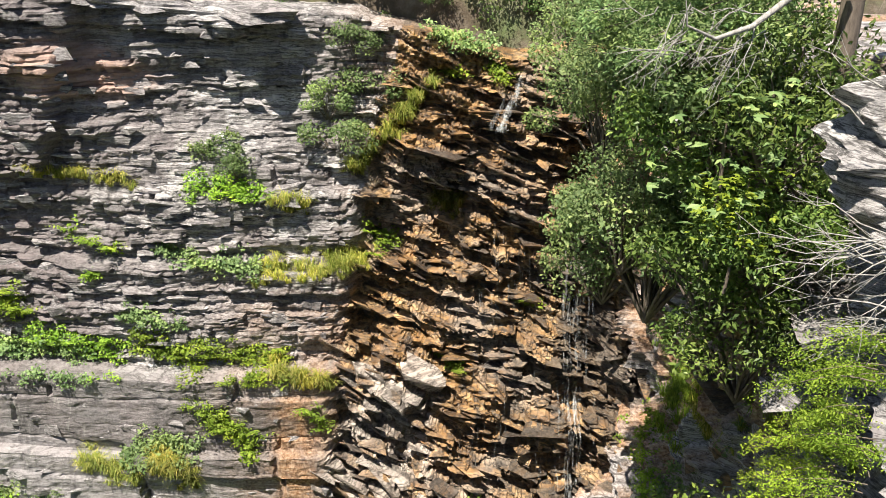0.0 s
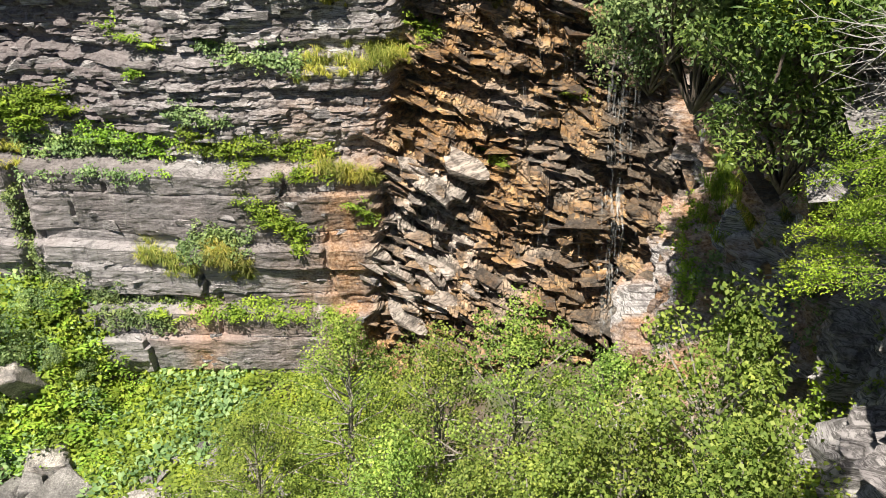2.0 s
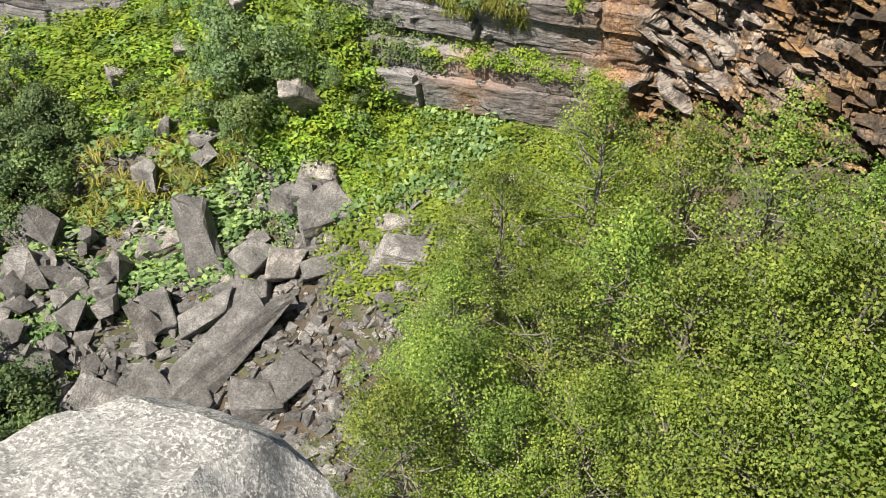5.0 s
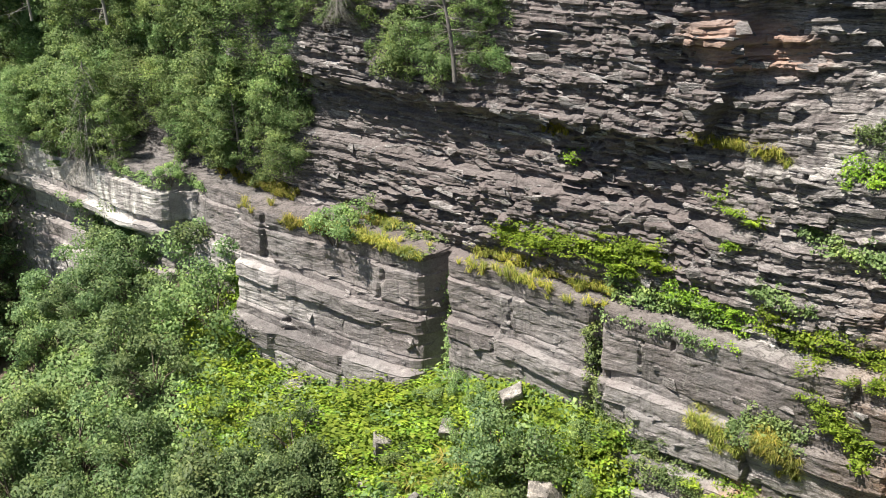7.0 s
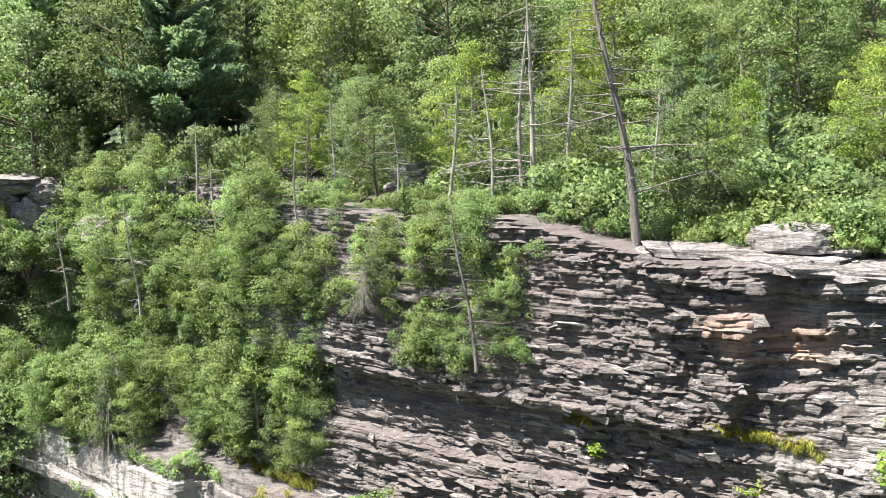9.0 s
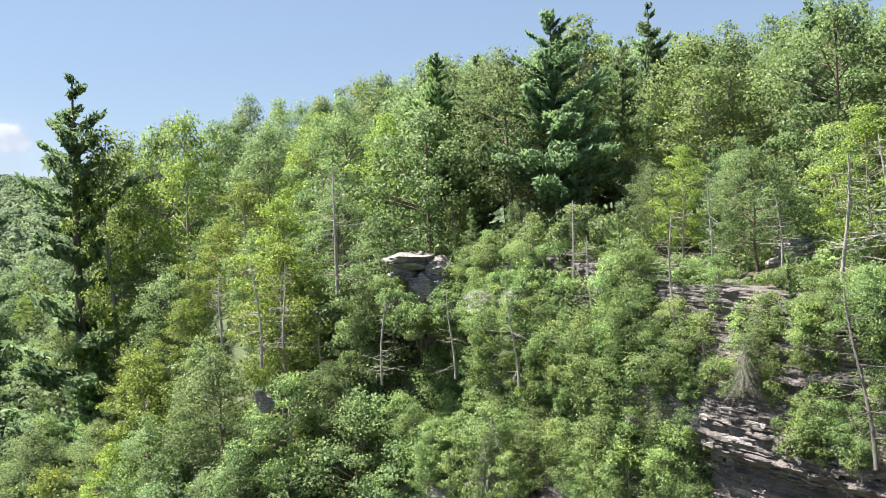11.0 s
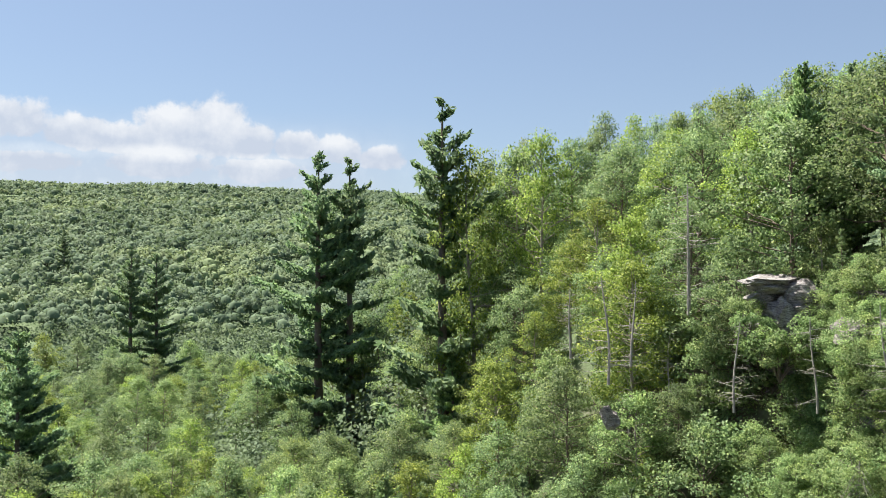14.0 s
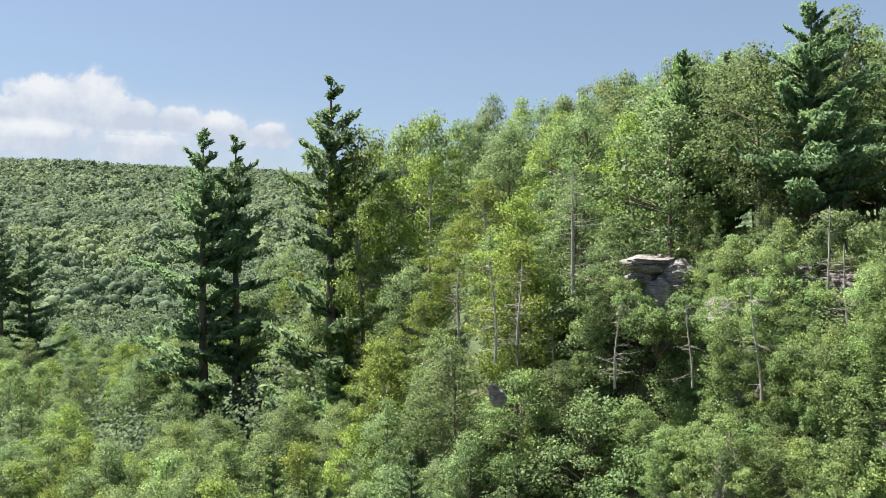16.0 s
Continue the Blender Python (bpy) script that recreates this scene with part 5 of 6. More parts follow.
for i, (az, dist, z, size) in enumerate(((65.9, 48.4, -3.6, 1.1), (65.2, 47.9, -4.6, 1.3), (63.5, 47.8, -4.4, 1.2), (62.6, 48.0, -3.4, 0.9), (66.4, 48.8, -2.6, 0.9), (64.4, 47.6, -5.2, 1.4), (61.8, 48.0, -4.2, 1.2))):
    plant("ledge_shrub", LEDGE[i % 3], BUSH, stand(at(az, dist, z - 0.4), i * 1.9, size), "leafy green shrub growing in front of the outcrop", "shrub", "shrubs on the cliff")

# ---------------------------------------------------------------- ferns, grass and moss


def fern_clump(g, fronds=6, length=0.62):
    """Arching fronds with paired leaflets, as arrays, foot at the origin."""
    v, n = [], 5
    for _ in range(fronds):
        a = g.uniform(0, 2 * np.pi)
        L = length * g.uniform(0.55, 1.2)
        d = np.array([np.cos(a), np.sin(a), 0])
        s = np.array([-d[1], d[0], g.uniform(-0.35, 0.35)])
        rise = g.uniform(0.25, 0.9)
        t = np.linspace(0.1, 1, n)
        line = d * (t * L)[:, None] + np.column_stack([0 * t, 0 * t, L * rise * (1.2 * t - 0.75 * t * t)])
        w = L * (0.33 * (1 - t) ** 0.8 + 0.02)
        for sg in (-1, 1):
            tip = line + s * (sg * w)[:, None] + d * (0.45 * w)[:, None] - np.array([0, 0, 0.15]) * w[:, None]
            h = d * (L / n * 0.30)
            mid = line * 0.6 + tip * 0.4
            v.append(np.stack([line, mid - h, tip, mid + h], 1).reshape(-1, 3))
    v = np.concatenate(v)
    return v, np.arange(len(v)).reshape(-1, 4)


def grass_tuft(g, blades=40, length=0.5):
    a = g.uniform(0, 2 * np.pi, blades)
    L = length * g.uniform(0.5, 1.3, blades)
    d = np.column_stack([np.cos(a), np.sin(a), 0 * a])
    s = np.column_stack([-np.sin(a), np.cos(a), 0 * a])
    foot = d * g.uniform(0, 0.12, (blades, 1))
    lean = g.uniform(0.2, 0.9, (blades, 1)) * L[:, None]
    mid = foot + d * lean * 0.4 + np.column_stack([0 * a, 0 * a, L * 0.7])
    end = foot + d * lean + np.column_stack([0 * a, 0 * a, L * g.uniform(0.2, 0.95, blades)])
    w = s * 0.012
    v = np.stack([foot - w, foot + w, mid + w, mid - w, mid - w, mid + w, end + w * 0.2, end - w * 0.2], 1).reshape(-1, 3)
    return v, np.arange(len(v)).reshape(-1, 4)


def leafy(g, count=42, radius=0.3, leaf=0.115):
    d = g.normal(size=(count, 3))
    d /= np.linalg.norm(d, axis=1, keepdims=True)
    d[:, 2] = np.abs(d[:, 2])
    return leaf_cards(g, d * radius * g.uniform(0.4, 1, (count, 1)), leaf, d * 0.5, 0.65, 0.6)


g = np.random.default_rng(90)
FERNS = [fern_clump(g) for _ in range(6)]
TUFTS = [grass_tuft(g) for _ in range(5)]
HERBS = [leafy(g) for _ in range(5)]


# pulls the plants' shading normals up and sunward: brightness put into the mesh
SUNWARD = np.array([-0.1, -0.45, 0.75])


def scatter(name, spots, kinds, mat, label, category="plants", size=(0.7, 1.3)):
    """Many small plants at the spots, as one mesh of stuff."""
    b = Batch()
    for x, y, z in spots:
        v, f = kinds[g.integers(len(kinds))]
        a, s = g.uniform(0, 6.28), g.uniform(*size)
        c, q = math.cos(a) * s, math.sin(a) * s
        v = v @ np.array([[c, q, 0], [-q, c, 0], [0, 0, s]])
        face = np.cross(v[f[:, 1]] - v[f[:, 0]], v[f[:, 2]] - v[f[:, 0]])
        face /= np.linalg.norm(face, axis=1, keepdims=True) + 1e-9
        up = face[:, 2] < 0
        soft = np.where(up[:, None], -face, face) * 0.7 + SUNWARD
        f = np.where(up[:, None], f[:, ::-1], f)
        b.add(v + [x, y, z], f, np.repeat(soft / np.linalg.norm(soft, axis=1, keepdims=True), 4, axis=0))
    return tagged(new(name, b.mesh(name, mat)), label, category, kind="stuff")


def on_wall(x0, x1, z0, z1, n, spread=0.25):
    """Spots along a ledge that runs from (x0, z0) to (x1, z1) on the north wall."""
    t = g.random(n)
    x = x0 + (x1 - x0) * t + g.normal(0, 0.1, n)
    z = z0 + (z1 - z0) * t + g.normal(0, spread, n)
    return np.column_stack([x, wall_y(x, z) - 0.02, z])


for x0, x1, z0, z1, n, sp, kind in (
        (-6.4, -4.4, -7.5, -7.8, 60, 0.16, 0), (-6.3, -5.0, -6.7, -6.6, 26, 0.14, 2), (-4.4, -3.4, -7.9, -8.1, 30, 0.1, 1),
        (-7.4, -4.6, -9.2, -9.7, 70, 0.14, 2), (-4.8, -2.0, -9.8, -9.7, 70, 0.14, 1), (-2.8, -2.0, -9.5, -9.7, 40, 0.12, 1),
        (-9.6, -8.4, -8.8, -9.3, 18, 0.08, 0), (-9.2, -9.0, -9.9, -9.9, 8, 0.06, 0), (-12.2, -11.0, -10.4, -11.2, 34, 0.12, 0),
        (-13.2, -12.0, -11.0, -11.4, 70, 0.2, 0), (-12.8, -9.0, -12.0, -12.2, 150, 0.24, 2), (-11.0, -8.4, -11.7, -12.1, 90, 0.2, 0),
        (-8.2, -4.0, -11.8, -12.3, 170, 0.2, 0), (-4.6, -3.0, -12.3, -12.8, 60, 0.12, 1), (-8.4, -6.8, -10.9, -11.2, 40, 0.1, 2),
        (-6.4, -5.0, -13.2, -14.4, 90, 0.16, 0), (-8.4, -6.4, -14.6, -14.4, 90, 0.22, 2), (-7.6, -6.6, -14.7, -15.4, 120, 0.22, 1),
        (-9.6, -8.0, -15.0, -15.3, 60, 0.14, 1), (-9.4, -4.2, -16.6, -16.7, 80, 0.1, 0), (-13.2, -9.0, -16.0, -16.9, 190, 0.28, 2),
        (-13.0, -12.7, -13.2, -16.0, 70, 0.12, 2), (-16.8, -11.2, -11.2, -10.7, 260, 0.2, 0), (-18.0, -12.8, -12.2, -12.3, 150, 0.12, 1),
        (-18.9, -18.6, -13.2, -17.2, 60, 0.1, 2), (-27.2, -26.4, -15.2, -17.4, 70, 0.2, 0), (-38.5, -33.0, -14.8, -16.2, 150, 0.35, 2),
        (-24.5, -22.0, -12.4, -12.2, 40, 0.15, 1), (-15.2, -14.2, -7.6, -7.6, 16, 0.1, 1), (-14.4, -14.0, -8.4, -8.4, 10, 0.1, 0),
        (-1.6, -0.3, -6.7, -5.1, 90, 0.12, 1), (-2.3, -1.8, -7.3, -7.0, 40, 0.1, 1), (-0.2, 0.5, -8.4, -8.6, 40, 0.16, 1), (-2.0, -1.4, -8.8, -9.4, 24, 0.12, 0),
        (-10.6, -7.8, -7.2, -7.5, 60, 0.06, 1), (1.3, 1.7, -4.9, -5.0, 16, 0.06, 0), (0.2, 0.6, -4.9, -5.0, 12, 0.06, 0), (-0.4, 1.2, -3.9, -4.3, 40, 0.1, 2),
        (-22.4, -19.3, -12.2, -12.3, 90, 0.1, 1), (-21.8, -19.2, -12.1, -12.2, 40, 0.1, 2), (-29.5, -25.5, -11.9, -12.1, 90, 0.12, 1), (-34.5, -29.5, -12.4, -12.6, 70, 0.12, 2),
        (-3.4, -3.0, -13.4, -14.0, 14, 0.1, 0), (0.0, 0.6, -12.6, -12.9, 12, 0.06, 0), (2.0, 2.6, -11.0, -11.2, 12, 0.06, 0)):
    kinds, mat, what = ((FERNS + HERBS * 2, FERN, "fern"), (TUFTS, GRASS, "grass"), (HERBS, LIGHT, "herb"))[kind]
    label = ("bright green ferns growing along a cliff ledge", "tufts of yellowing grass hanging from a ledge", "small leafy green plants on a cliff ledge")[kind]
    scatter("ledge_" + what, on_wall(x0, x1, z0, z1, n, sp), kinds, mat, label, what, (0.5, 0.95) if kind != 1 else (0.4, 0.75))


def on_ground(az0, az1, d0, d1, n, keep=None):
    out = []
    while len(out) < n:
        az, d = g.uniform(az0, az1), math.sqrt(g.uniform(d0 * d0, d1 * d1))
        p = at(az, d)
        if p.y > 21.0 or (keep and not keep(az, d)):
            continue
        out.append(p)
    return out


scatter("fern_carpet", on_ground(7, 35.5, 15.5, 25, 1300), FERNS, FERN, "dense bright green ferns covering the slope under the cliff", "ferns", (0.6, 1.5))
scatter("fern_carpet", on_ground(36, 56, 25, 36, 1100, lambda a, d: d > 24.5 + 0.15 * (a - 36)), FERNS, FERN, "dense yellow-green ferns on the slope below the cliff", "ferns", (0.7, 1.8))
scatter("herb_carpet", on_ground(19, 62, 18.5, 38, 1300), HERBS, LIGHT, "low leafy plants among the ferns", "plants", (0.9, 1.8))
def on_bank(x0, x1, y0, y1, n):
    x, y = g.uniform(x0, x1, n), g.uniform(y0, y1, n)
    return np.column_stack([x, y, ground_z(x, y)])


scatter("vine_carpet", on_bank(-24, -9.5, 17.0, 20.6, 1500), HERBS, YELLOW, "bright yellow-green vines covering the bank under the cliff", "vines", (0.8, 1.6))
scatter("fern_carpet", on_bank(-26, -10, 16.5, 20.6, 900), FERNS, FERN, "yellow-green ferns on the bank under the cliff", "ferns", (0.7, 1.6))
scatter("herb_carpet", on_bank(-38, -22, 14.0, 20.4, 1100), HERBS, LIGHT, "leafy plants on the bank below the cliff", "plants", (0.9, 1.8))
scatter("talus_herbs", on_ground(42, 62, 15, 24, 60), HERBS, YELLOW, "yellow-green plants between the fallen stones", "plants", (0.6, 1.2))
scatter("slope_grass", on_ground(38, 50, 21.5, 24.5, 90), TUFTS, GRASS, "dry yellowish grass on the talus edge", "grass", (0.8, 1.4))
for y0, z0, n, kinds, mat, what in ((17.6, -11.2, 60, TUFTS, FERN, "grass"), (18.4, -12.6, 50, HERBS, FERN, "herb"), (16.4, -12.4, 60, HERBS, LIGHT, "herb"), (15.6, -10.4, 40, TUFTS, GRASS, "grass"), (14.6, -12.8, 50, TUFTS, FERN, "grass"), (19.2, -9.6, 30, HERBS, OAK, "herb"), (16.9, -14.6, 50, HERBS, LIGHT, "herb"), (13.6, -10.6, 40, HERBS, OAK, "herb"), (12.6, -13.5, 70, HERBS, LIGHT, "herb"), (15.2, -15.5, 70, FERNS, FERN, "fern"), (11.2, -11.5, 60, HERBS, FERN, "herb"), (13.0, -8.4, 50, TUFTS, FERN, "grass"), (10.4, -8.8, 60, HERBS, LIGHT, "herb"), (17.2, -13.4, 40, FERNS, FERN, "fern"), (10.5, -12.5, 60, HERBS, LIGHT, "herb"), (9.0, -10.5, 60, FERNS, FERN, "fern"), (12.0, -15.0, 60, HERBS, OAK, "herb"), (8.4, -13.0, 60, HERBS, LIGHT, "herb")):
    ey, ez = g.normal(y0, 0.55, n), g.normal(z0, 0.45, n)
    scatter("wall_" + what, np.column_stack([east_face(ey, ez)[0] - 0.03, ey, ez]), kinds, mat, "moss and small plants on the shaded east wall", what, (0.45, 0.9))

# ---------------------------------------------------------------- undergrowth on the plateau and the west slope
g = np.random.default_rng(91)
UNDER = [shrub(560 + i, 1.3, 1.8, 0.14, 1500, (OAK, LIGHT, LIGHT, OAK)[i], BARK, 16) for i in range(4)]
count = 0
while count < 230:
    az, d = g.uniform(-14, 96), math.sqrt(g.uniform(25 ** 2, 58 ** 2))
    x, y = -d * math.sin(radians(az)), d * math.cos(radians(az))
    if x > -41 and y < 24.6:
        continue
    if x > -3 and y < 24.6:
        continue
    if az > 72 and d < 44:
        continue
    count += 1
    plant("undergrowth_shrub", UNDER[count % 4], BUSH, stand(Vector((x, y, float(ground_z(x, y)) - 0.2)), count * 1.3, g.uniform(0.7, 1.5)), "green undergrowth shrub below the trees", "shrub", "undergrowth of the wood")

for i in range(110):
    az, d = g.uniform(3, 42), g.uniform(25.2, 42)
    p = at(az, d)
    if p.y < 24.4:
        continue
    plant("rim_bush", UNDER[i % 4], BUSH, stand(p - Vector((0, 0, 0.2)), i * 1.9, g.uniform(0.7, 1.4)), "dense green bush on the plateau behind the rim", "shrub", "bushes on the plateau")
for i in range(26):
    x, y = g.uniform(-52, -40), g.uniform(7, 21)
    plant("slope_tree", BROAD[i % 8], TREE, stand(Vector((x, y, float(ground_z(x, y)) - 0.2)), i * 1.3, g.uniform(0.35, 0.7)), "small broadleaved tree on the wooded west slope", "tree", "small trees of the west slope")
for i in range(132):
    x, y = (g.uniform(-62, -41), g.uniform(2, 23)) if i < 110 else (g.uniform(-50, -44.5), g.uniform(17, 22))
    plant("slope_shrub", UNDER[i % 4], BUSH, stand(Vector((x, y, float(ground_z(x, y)) - 0.2)), i * 1.3, g.uniform(0.8, 1.7)), "green shrub on the wooded west slope", "shrub", "shrubs of the west slope")

# ---------------------------------------------------------------- slabs that stand out of the falls and the dry wall
g = np.random.default_rng(92)


FLAKES = [shard(660 + i) for i in range(8)]
WETSLAB = [with_mat(m, WET) for m in FLAKES]
DRYSLAB = [with_mat(m, ROCK) for m in FLAKES]
# darker slab copies for the lower right: wetness and shade in one colour
WETSHADE = [with_mat(m, WET) for m in FLAKES]
for m in WETSHADE:
    m.attributes.new("wet_shade", "FLOAT", "POINT").data.foreach_set("value", np.full(len(m.vertices), 0.6, np.float32))
PALESLAB = [with_mat(m, WET) for m in FLAKES]
for m in PALESLAB:
    m.attributes.new("pale", "FLOAT", "POINT").data.foreach_set("value", np.full(len(m.vertices), 0.9, np.float32))
for i in range(280):
    x, z = g.uniform(-3.2, 4.6), g.uniform(-18.5, -5.0)
    if falls_weight(np.array(x), np.array(z)) < 0.6:
        x = g.uniform(-1.0, 4.6)
    s = 0.28 + 0.5 * g.random() ** 2
    ob = part("rock_slab", (WETSHADE if x > 2.2 and z < -9.5 and i % 4 else WETSLAB)[i % 8], cliff)
    steep = 15 + 15 * float(smooth(0.5, -2.5, x))
    ob.matrix_world = Matrix.Translation((x, float(wall_y(x, z)) + 0.03, z)) @ Euler((radians(g.uniform(-8, 24)), radians(g.normal(steep, 6)), radians(g.normal(0, 12)))).to_matrix().to_4x4() @ Matrix.Diagonal((s * g.uniform(1.2, 2.4), s * g.uniform(0.6, 1.0), s * g.uniform(0.08, 0.18), 1))
for i in range(40):
    x, z = g.normal(-1.7, 0.7), g.uniform(-17.6, -12.6)
    s = g.uniform(0.4, 1.0)
    ob = part("pale_slab", PALESLAB[i % 8], cliff, "pale worn sandstone slab" if i == 0 else "")
    ob.matrix_world = Matrix.Translation((x, float(wall_y(x, z)) - 0.03, z)) @ Euler((radians(g.uniform(5, 35)), radians(g.normal(33, 6)), radians(g.normal(5, 10)))).to_matrix().to_4x4() @ Matrix.Diagonal((s * g.uniform(1.2, 2.0), s * g.uniform(0.6, 1.0), s * g.uniform(0.12, 0.24), 1))
flakes = Batch()
raw = []
for me in FLAKES:
    fv = np.array([v.co[:] for v in me.vertices])
    ff = np.array([p.vertices[:] for p in me.polygons if len(p.vertices) == 3])
    raw.append((fv, ff))
for i in range(1300):
    z = g.uniform(-18.5, -5.0)
    x = g.uniform(-3.4, 4.8)
    if falls_weight(np.array(x), np.array(z)) < 0.5:
        continue
    s = 0.1 + 0.32 * g.random() ** 2
    steep = 14 + 16 * float(smooth(0.5, -2.5, x))
    q = np.array(Euler((radians(g.uniform(-10, 24)), radians(g.normal(steep, 8)), radians(g.normal(0, 20)))).to_matrix())
    fv, ff = raw[i % 8]
    flakes.add((fv * [s * g.uniform(1.2, 2.6), s, s * g.uniform(0.1, 0.26)]) @ q.T + [x, float(wall_y(x, z)) - 0.01, z], ff)
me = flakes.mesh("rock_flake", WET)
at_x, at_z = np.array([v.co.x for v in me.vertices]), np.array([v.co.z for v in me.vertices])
# the flakes darken there too, shade painted in along with the wet
me.attributes.new("wet_shade", "FLOAT", "POINT").data.foreach_set("value", (0.75 * smooth(1.2, 2.8, at_x) * smooth(-8.5, -10.5, at_z)).astype(np.float32))
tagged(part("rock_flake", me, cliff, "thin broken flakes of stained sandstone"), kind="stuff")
flakes = Batch()
for i in range(2600):
    x = g.uniform(-30, -2.6)
    z = g.uniform(-12.2, -2.6) if i % 5 else g.uniform(-18.5, -12.6)
    if z > float(rim_z(x)) - 0.3 or falls_weight(np.array(x), np.array(z)) > 0.3:
        continue
    s = 0.12 + 0.4 * g.random() ** 2
    q = np.array(Euler((radians(g.normal(0, 5)), radians(g.normal(1, 4)), radians(g.normal(0, 14)))).to_matrix())
    fv, ff = raw[i % 8]
    flakes.add((fv * [s * g.uniform(1.0, 2.4), s * 0.6, s * g.uniform(0.25, 0.7)]) @ q.T + [x, float(wall_y(x, z)) + 0.03 + 0.2 * s, z], ff)
me = flakes.mesh("bedded_block", ROCK)
a = me.attributes.new("tone", "FLOAT", "POINT")
vz = np.array([v.co.z for v in me.vertices])
a.data.foreach_set("value", (0.25 + 0.5 * fbm(vz * 3.1, vz * 0 + 2.0, 96)).astype(np.float32))
tagged(part("bedded_block", me, cliff, "small broken blocks between the beds"), kind="stuff")
for i in range(70):
    x, z = g.uniform(-24, -3.5), g.uniform(-12.0, -4.0)
    s = g.uniform(0.3, 0.8)
    ob = part("rock_block", DRYSLAB[i % 8], cliff)
    ob.matrix_world = Matrix.Translation((x, float(wall_y(x, z)) + 0.1, z)) @ Euler((radians(g.normal(0, 5)), radians(g.normal(2, 4)), radians(g.normal(0, 10)))).to_matrix().to_4x4() @ Matrix.Diagonal((s * g.uniform(0.9, 2.2), s * 0.6, s * g.uniform(0.12, 0.3), 1))

east = bpy.data.objects["cliff_wall_east"]
for i in range(110):
    ey, ez = g.uniform(8.0, 20.5), g.uniform(-16.0, -5.5)
    s = 0.3 + 0.8 * g.random() ** 2
    ob = part("rock_block", (DRYSLAB, WETSLAB)[int(ey > 13 and i % 3 > 0)][i % 8], east)
    ob.matrix_world = Matrix.Translation((float(east_face(np.array(ey), np.array(ez))[0]) + 0.05, ey, ez)) @ Euler((radians(g.normal(-18, 8)), radians(g.uniform(-35, 5)), radians(g.normal(90, 18)))).to_matrix().to_4x4() @ Matrix.Diagonal((s * g.uniform(1.0, 2.0), s * g.uniform(0.6, 1.0), s * g.uniform(0.15, 0.4), 1))

# ---------------------------------------------------------------- the water


def water_material():
    m = material("falling_water", 0.25)
    k = Nodes(m)
    k.bsdf.inputs["Base Color"].default_value = (0.86, 0.9, 0.93, 1)
    k.l.new(k.ramp(k.noise(5, 5, 0.7, (4, 4, 0.5)), [(0.45, 0.0), (0.75, 0.36)]), k.bsdf.inputs["Alpha"])
    return m


WATER = water_material()


def strands(seed, x0, x1, z0, z1, drift, count, wide):
    """Thin falling threads of water in front of the wall."""
    g = np.random.default_rng(seed)
    b = Batch()
    for _ in range(count):
        x = g.normal((x0 + x1) / 2, abs(x1 - x0) / 3)
        top, L = g.uniform(z1, z0), g.uniform(0.5, 2.6)
        n = 6
        t = np.linspace(0, 1, n)
        z = np.maximum(top - t * L, z1)
        xs = x + drift * (z0 - z) + 0.03 * np.sin(t * 9 + x * 20)
        y = np.minimum.accumulate(wall_y(xs, z)) - 0.12 - 0.1 * g.random()
        w = wide * g.uniform(0.4, 1.3) * np.sin(np.pi * (0.1 + 0.8 * t))
        v = np.concatenate([np.column_stack([xs - w, y, z]), np.column_stack([xs + w, y + 0.01, z])])
        i = np.arange(n - 1)
        b.add(v, np.column_stack([i, i + 1, i + 1 + n, i + n]))
    return b


fall = thing("waterfall", label="thin veil of white water running down the stained rock", category="waterfall")
tagged(part("upper_cascade", strands(1, 1.9, 2.2, -4.7, -6.2, -0.45, 26, 0.05).mesh("upper_cascade", WATER), fall), kind="stuff")
tagged(part("main_thread", strands(2, 3.4, 4.0, -8.8, -17.6, -0.02, 130, 0.022).mesh("main_thread", WATER), fall), kind="stuff")
tagged(part("side_trickle", strands(3, 0.6, 2.6, -8.5, -11.5, 0.0, 30, 0.008).mesh("side_trickle", WATER), fall), kind="stuff")
tagged(part("lower_trickle", strands(4, -0.6, 3.2, -10.5, -16.0, 0.0, 50, 0.008).mesh("lower_trickle", WATER), fall), kind="stuff")

# ---------------------------------------------------------------- plants and dead wood close by on the east rim
g = np.random.default_rng(93)


def maple(seed, leaf, count, mat):
    """A small understorey maple with tiers of broad lobed leaves."""
    r = np.random.default_rng(seed)
    wood, lv = Batch(), Batch()
    wood.add(*tube([[0, 0, -0.6], [0.05, 0, 0.4], [0.1, 0.05, 1.3]], [0.03, 0.022, 0.01], 5))
    for _ in range(count):
        a, q = r.uniform(0, 6.28), r.uniform(0.1, 0.75)
        c = np.array([math.cos(a) * q, math.sin(a) * q, r.uniform(0.1, 1.5)])
        n = r.normal(0, 0.25, 3) + [0, 0, 1.0]
        n /= np.linalg.norm(n)
        t = np.cross(n, r.normal(size=3))
        t /= np.linalg.norm(t)
        s = np.cross(n, t)
        L = leaf * r.uniform(0.6, 1.2)
        for k, w in ((-0.9, 0.8), (0.0, 1.0), (0.9, 0.8)):
            d = t * math.cos(k) + s * math.sin(k)
            e = np.cross(n, d)
            lv.add([c, c + d * L * 0.5 * w + e * L * 0.22, c + d * L * w - n * L * 0.15, c + d * L * 0.5 * w - e * L * 0.22], [[0, 1, 2, 3]])
    return wood.mesh("stem", BARK, False), lv.mesh("foliage", mat)


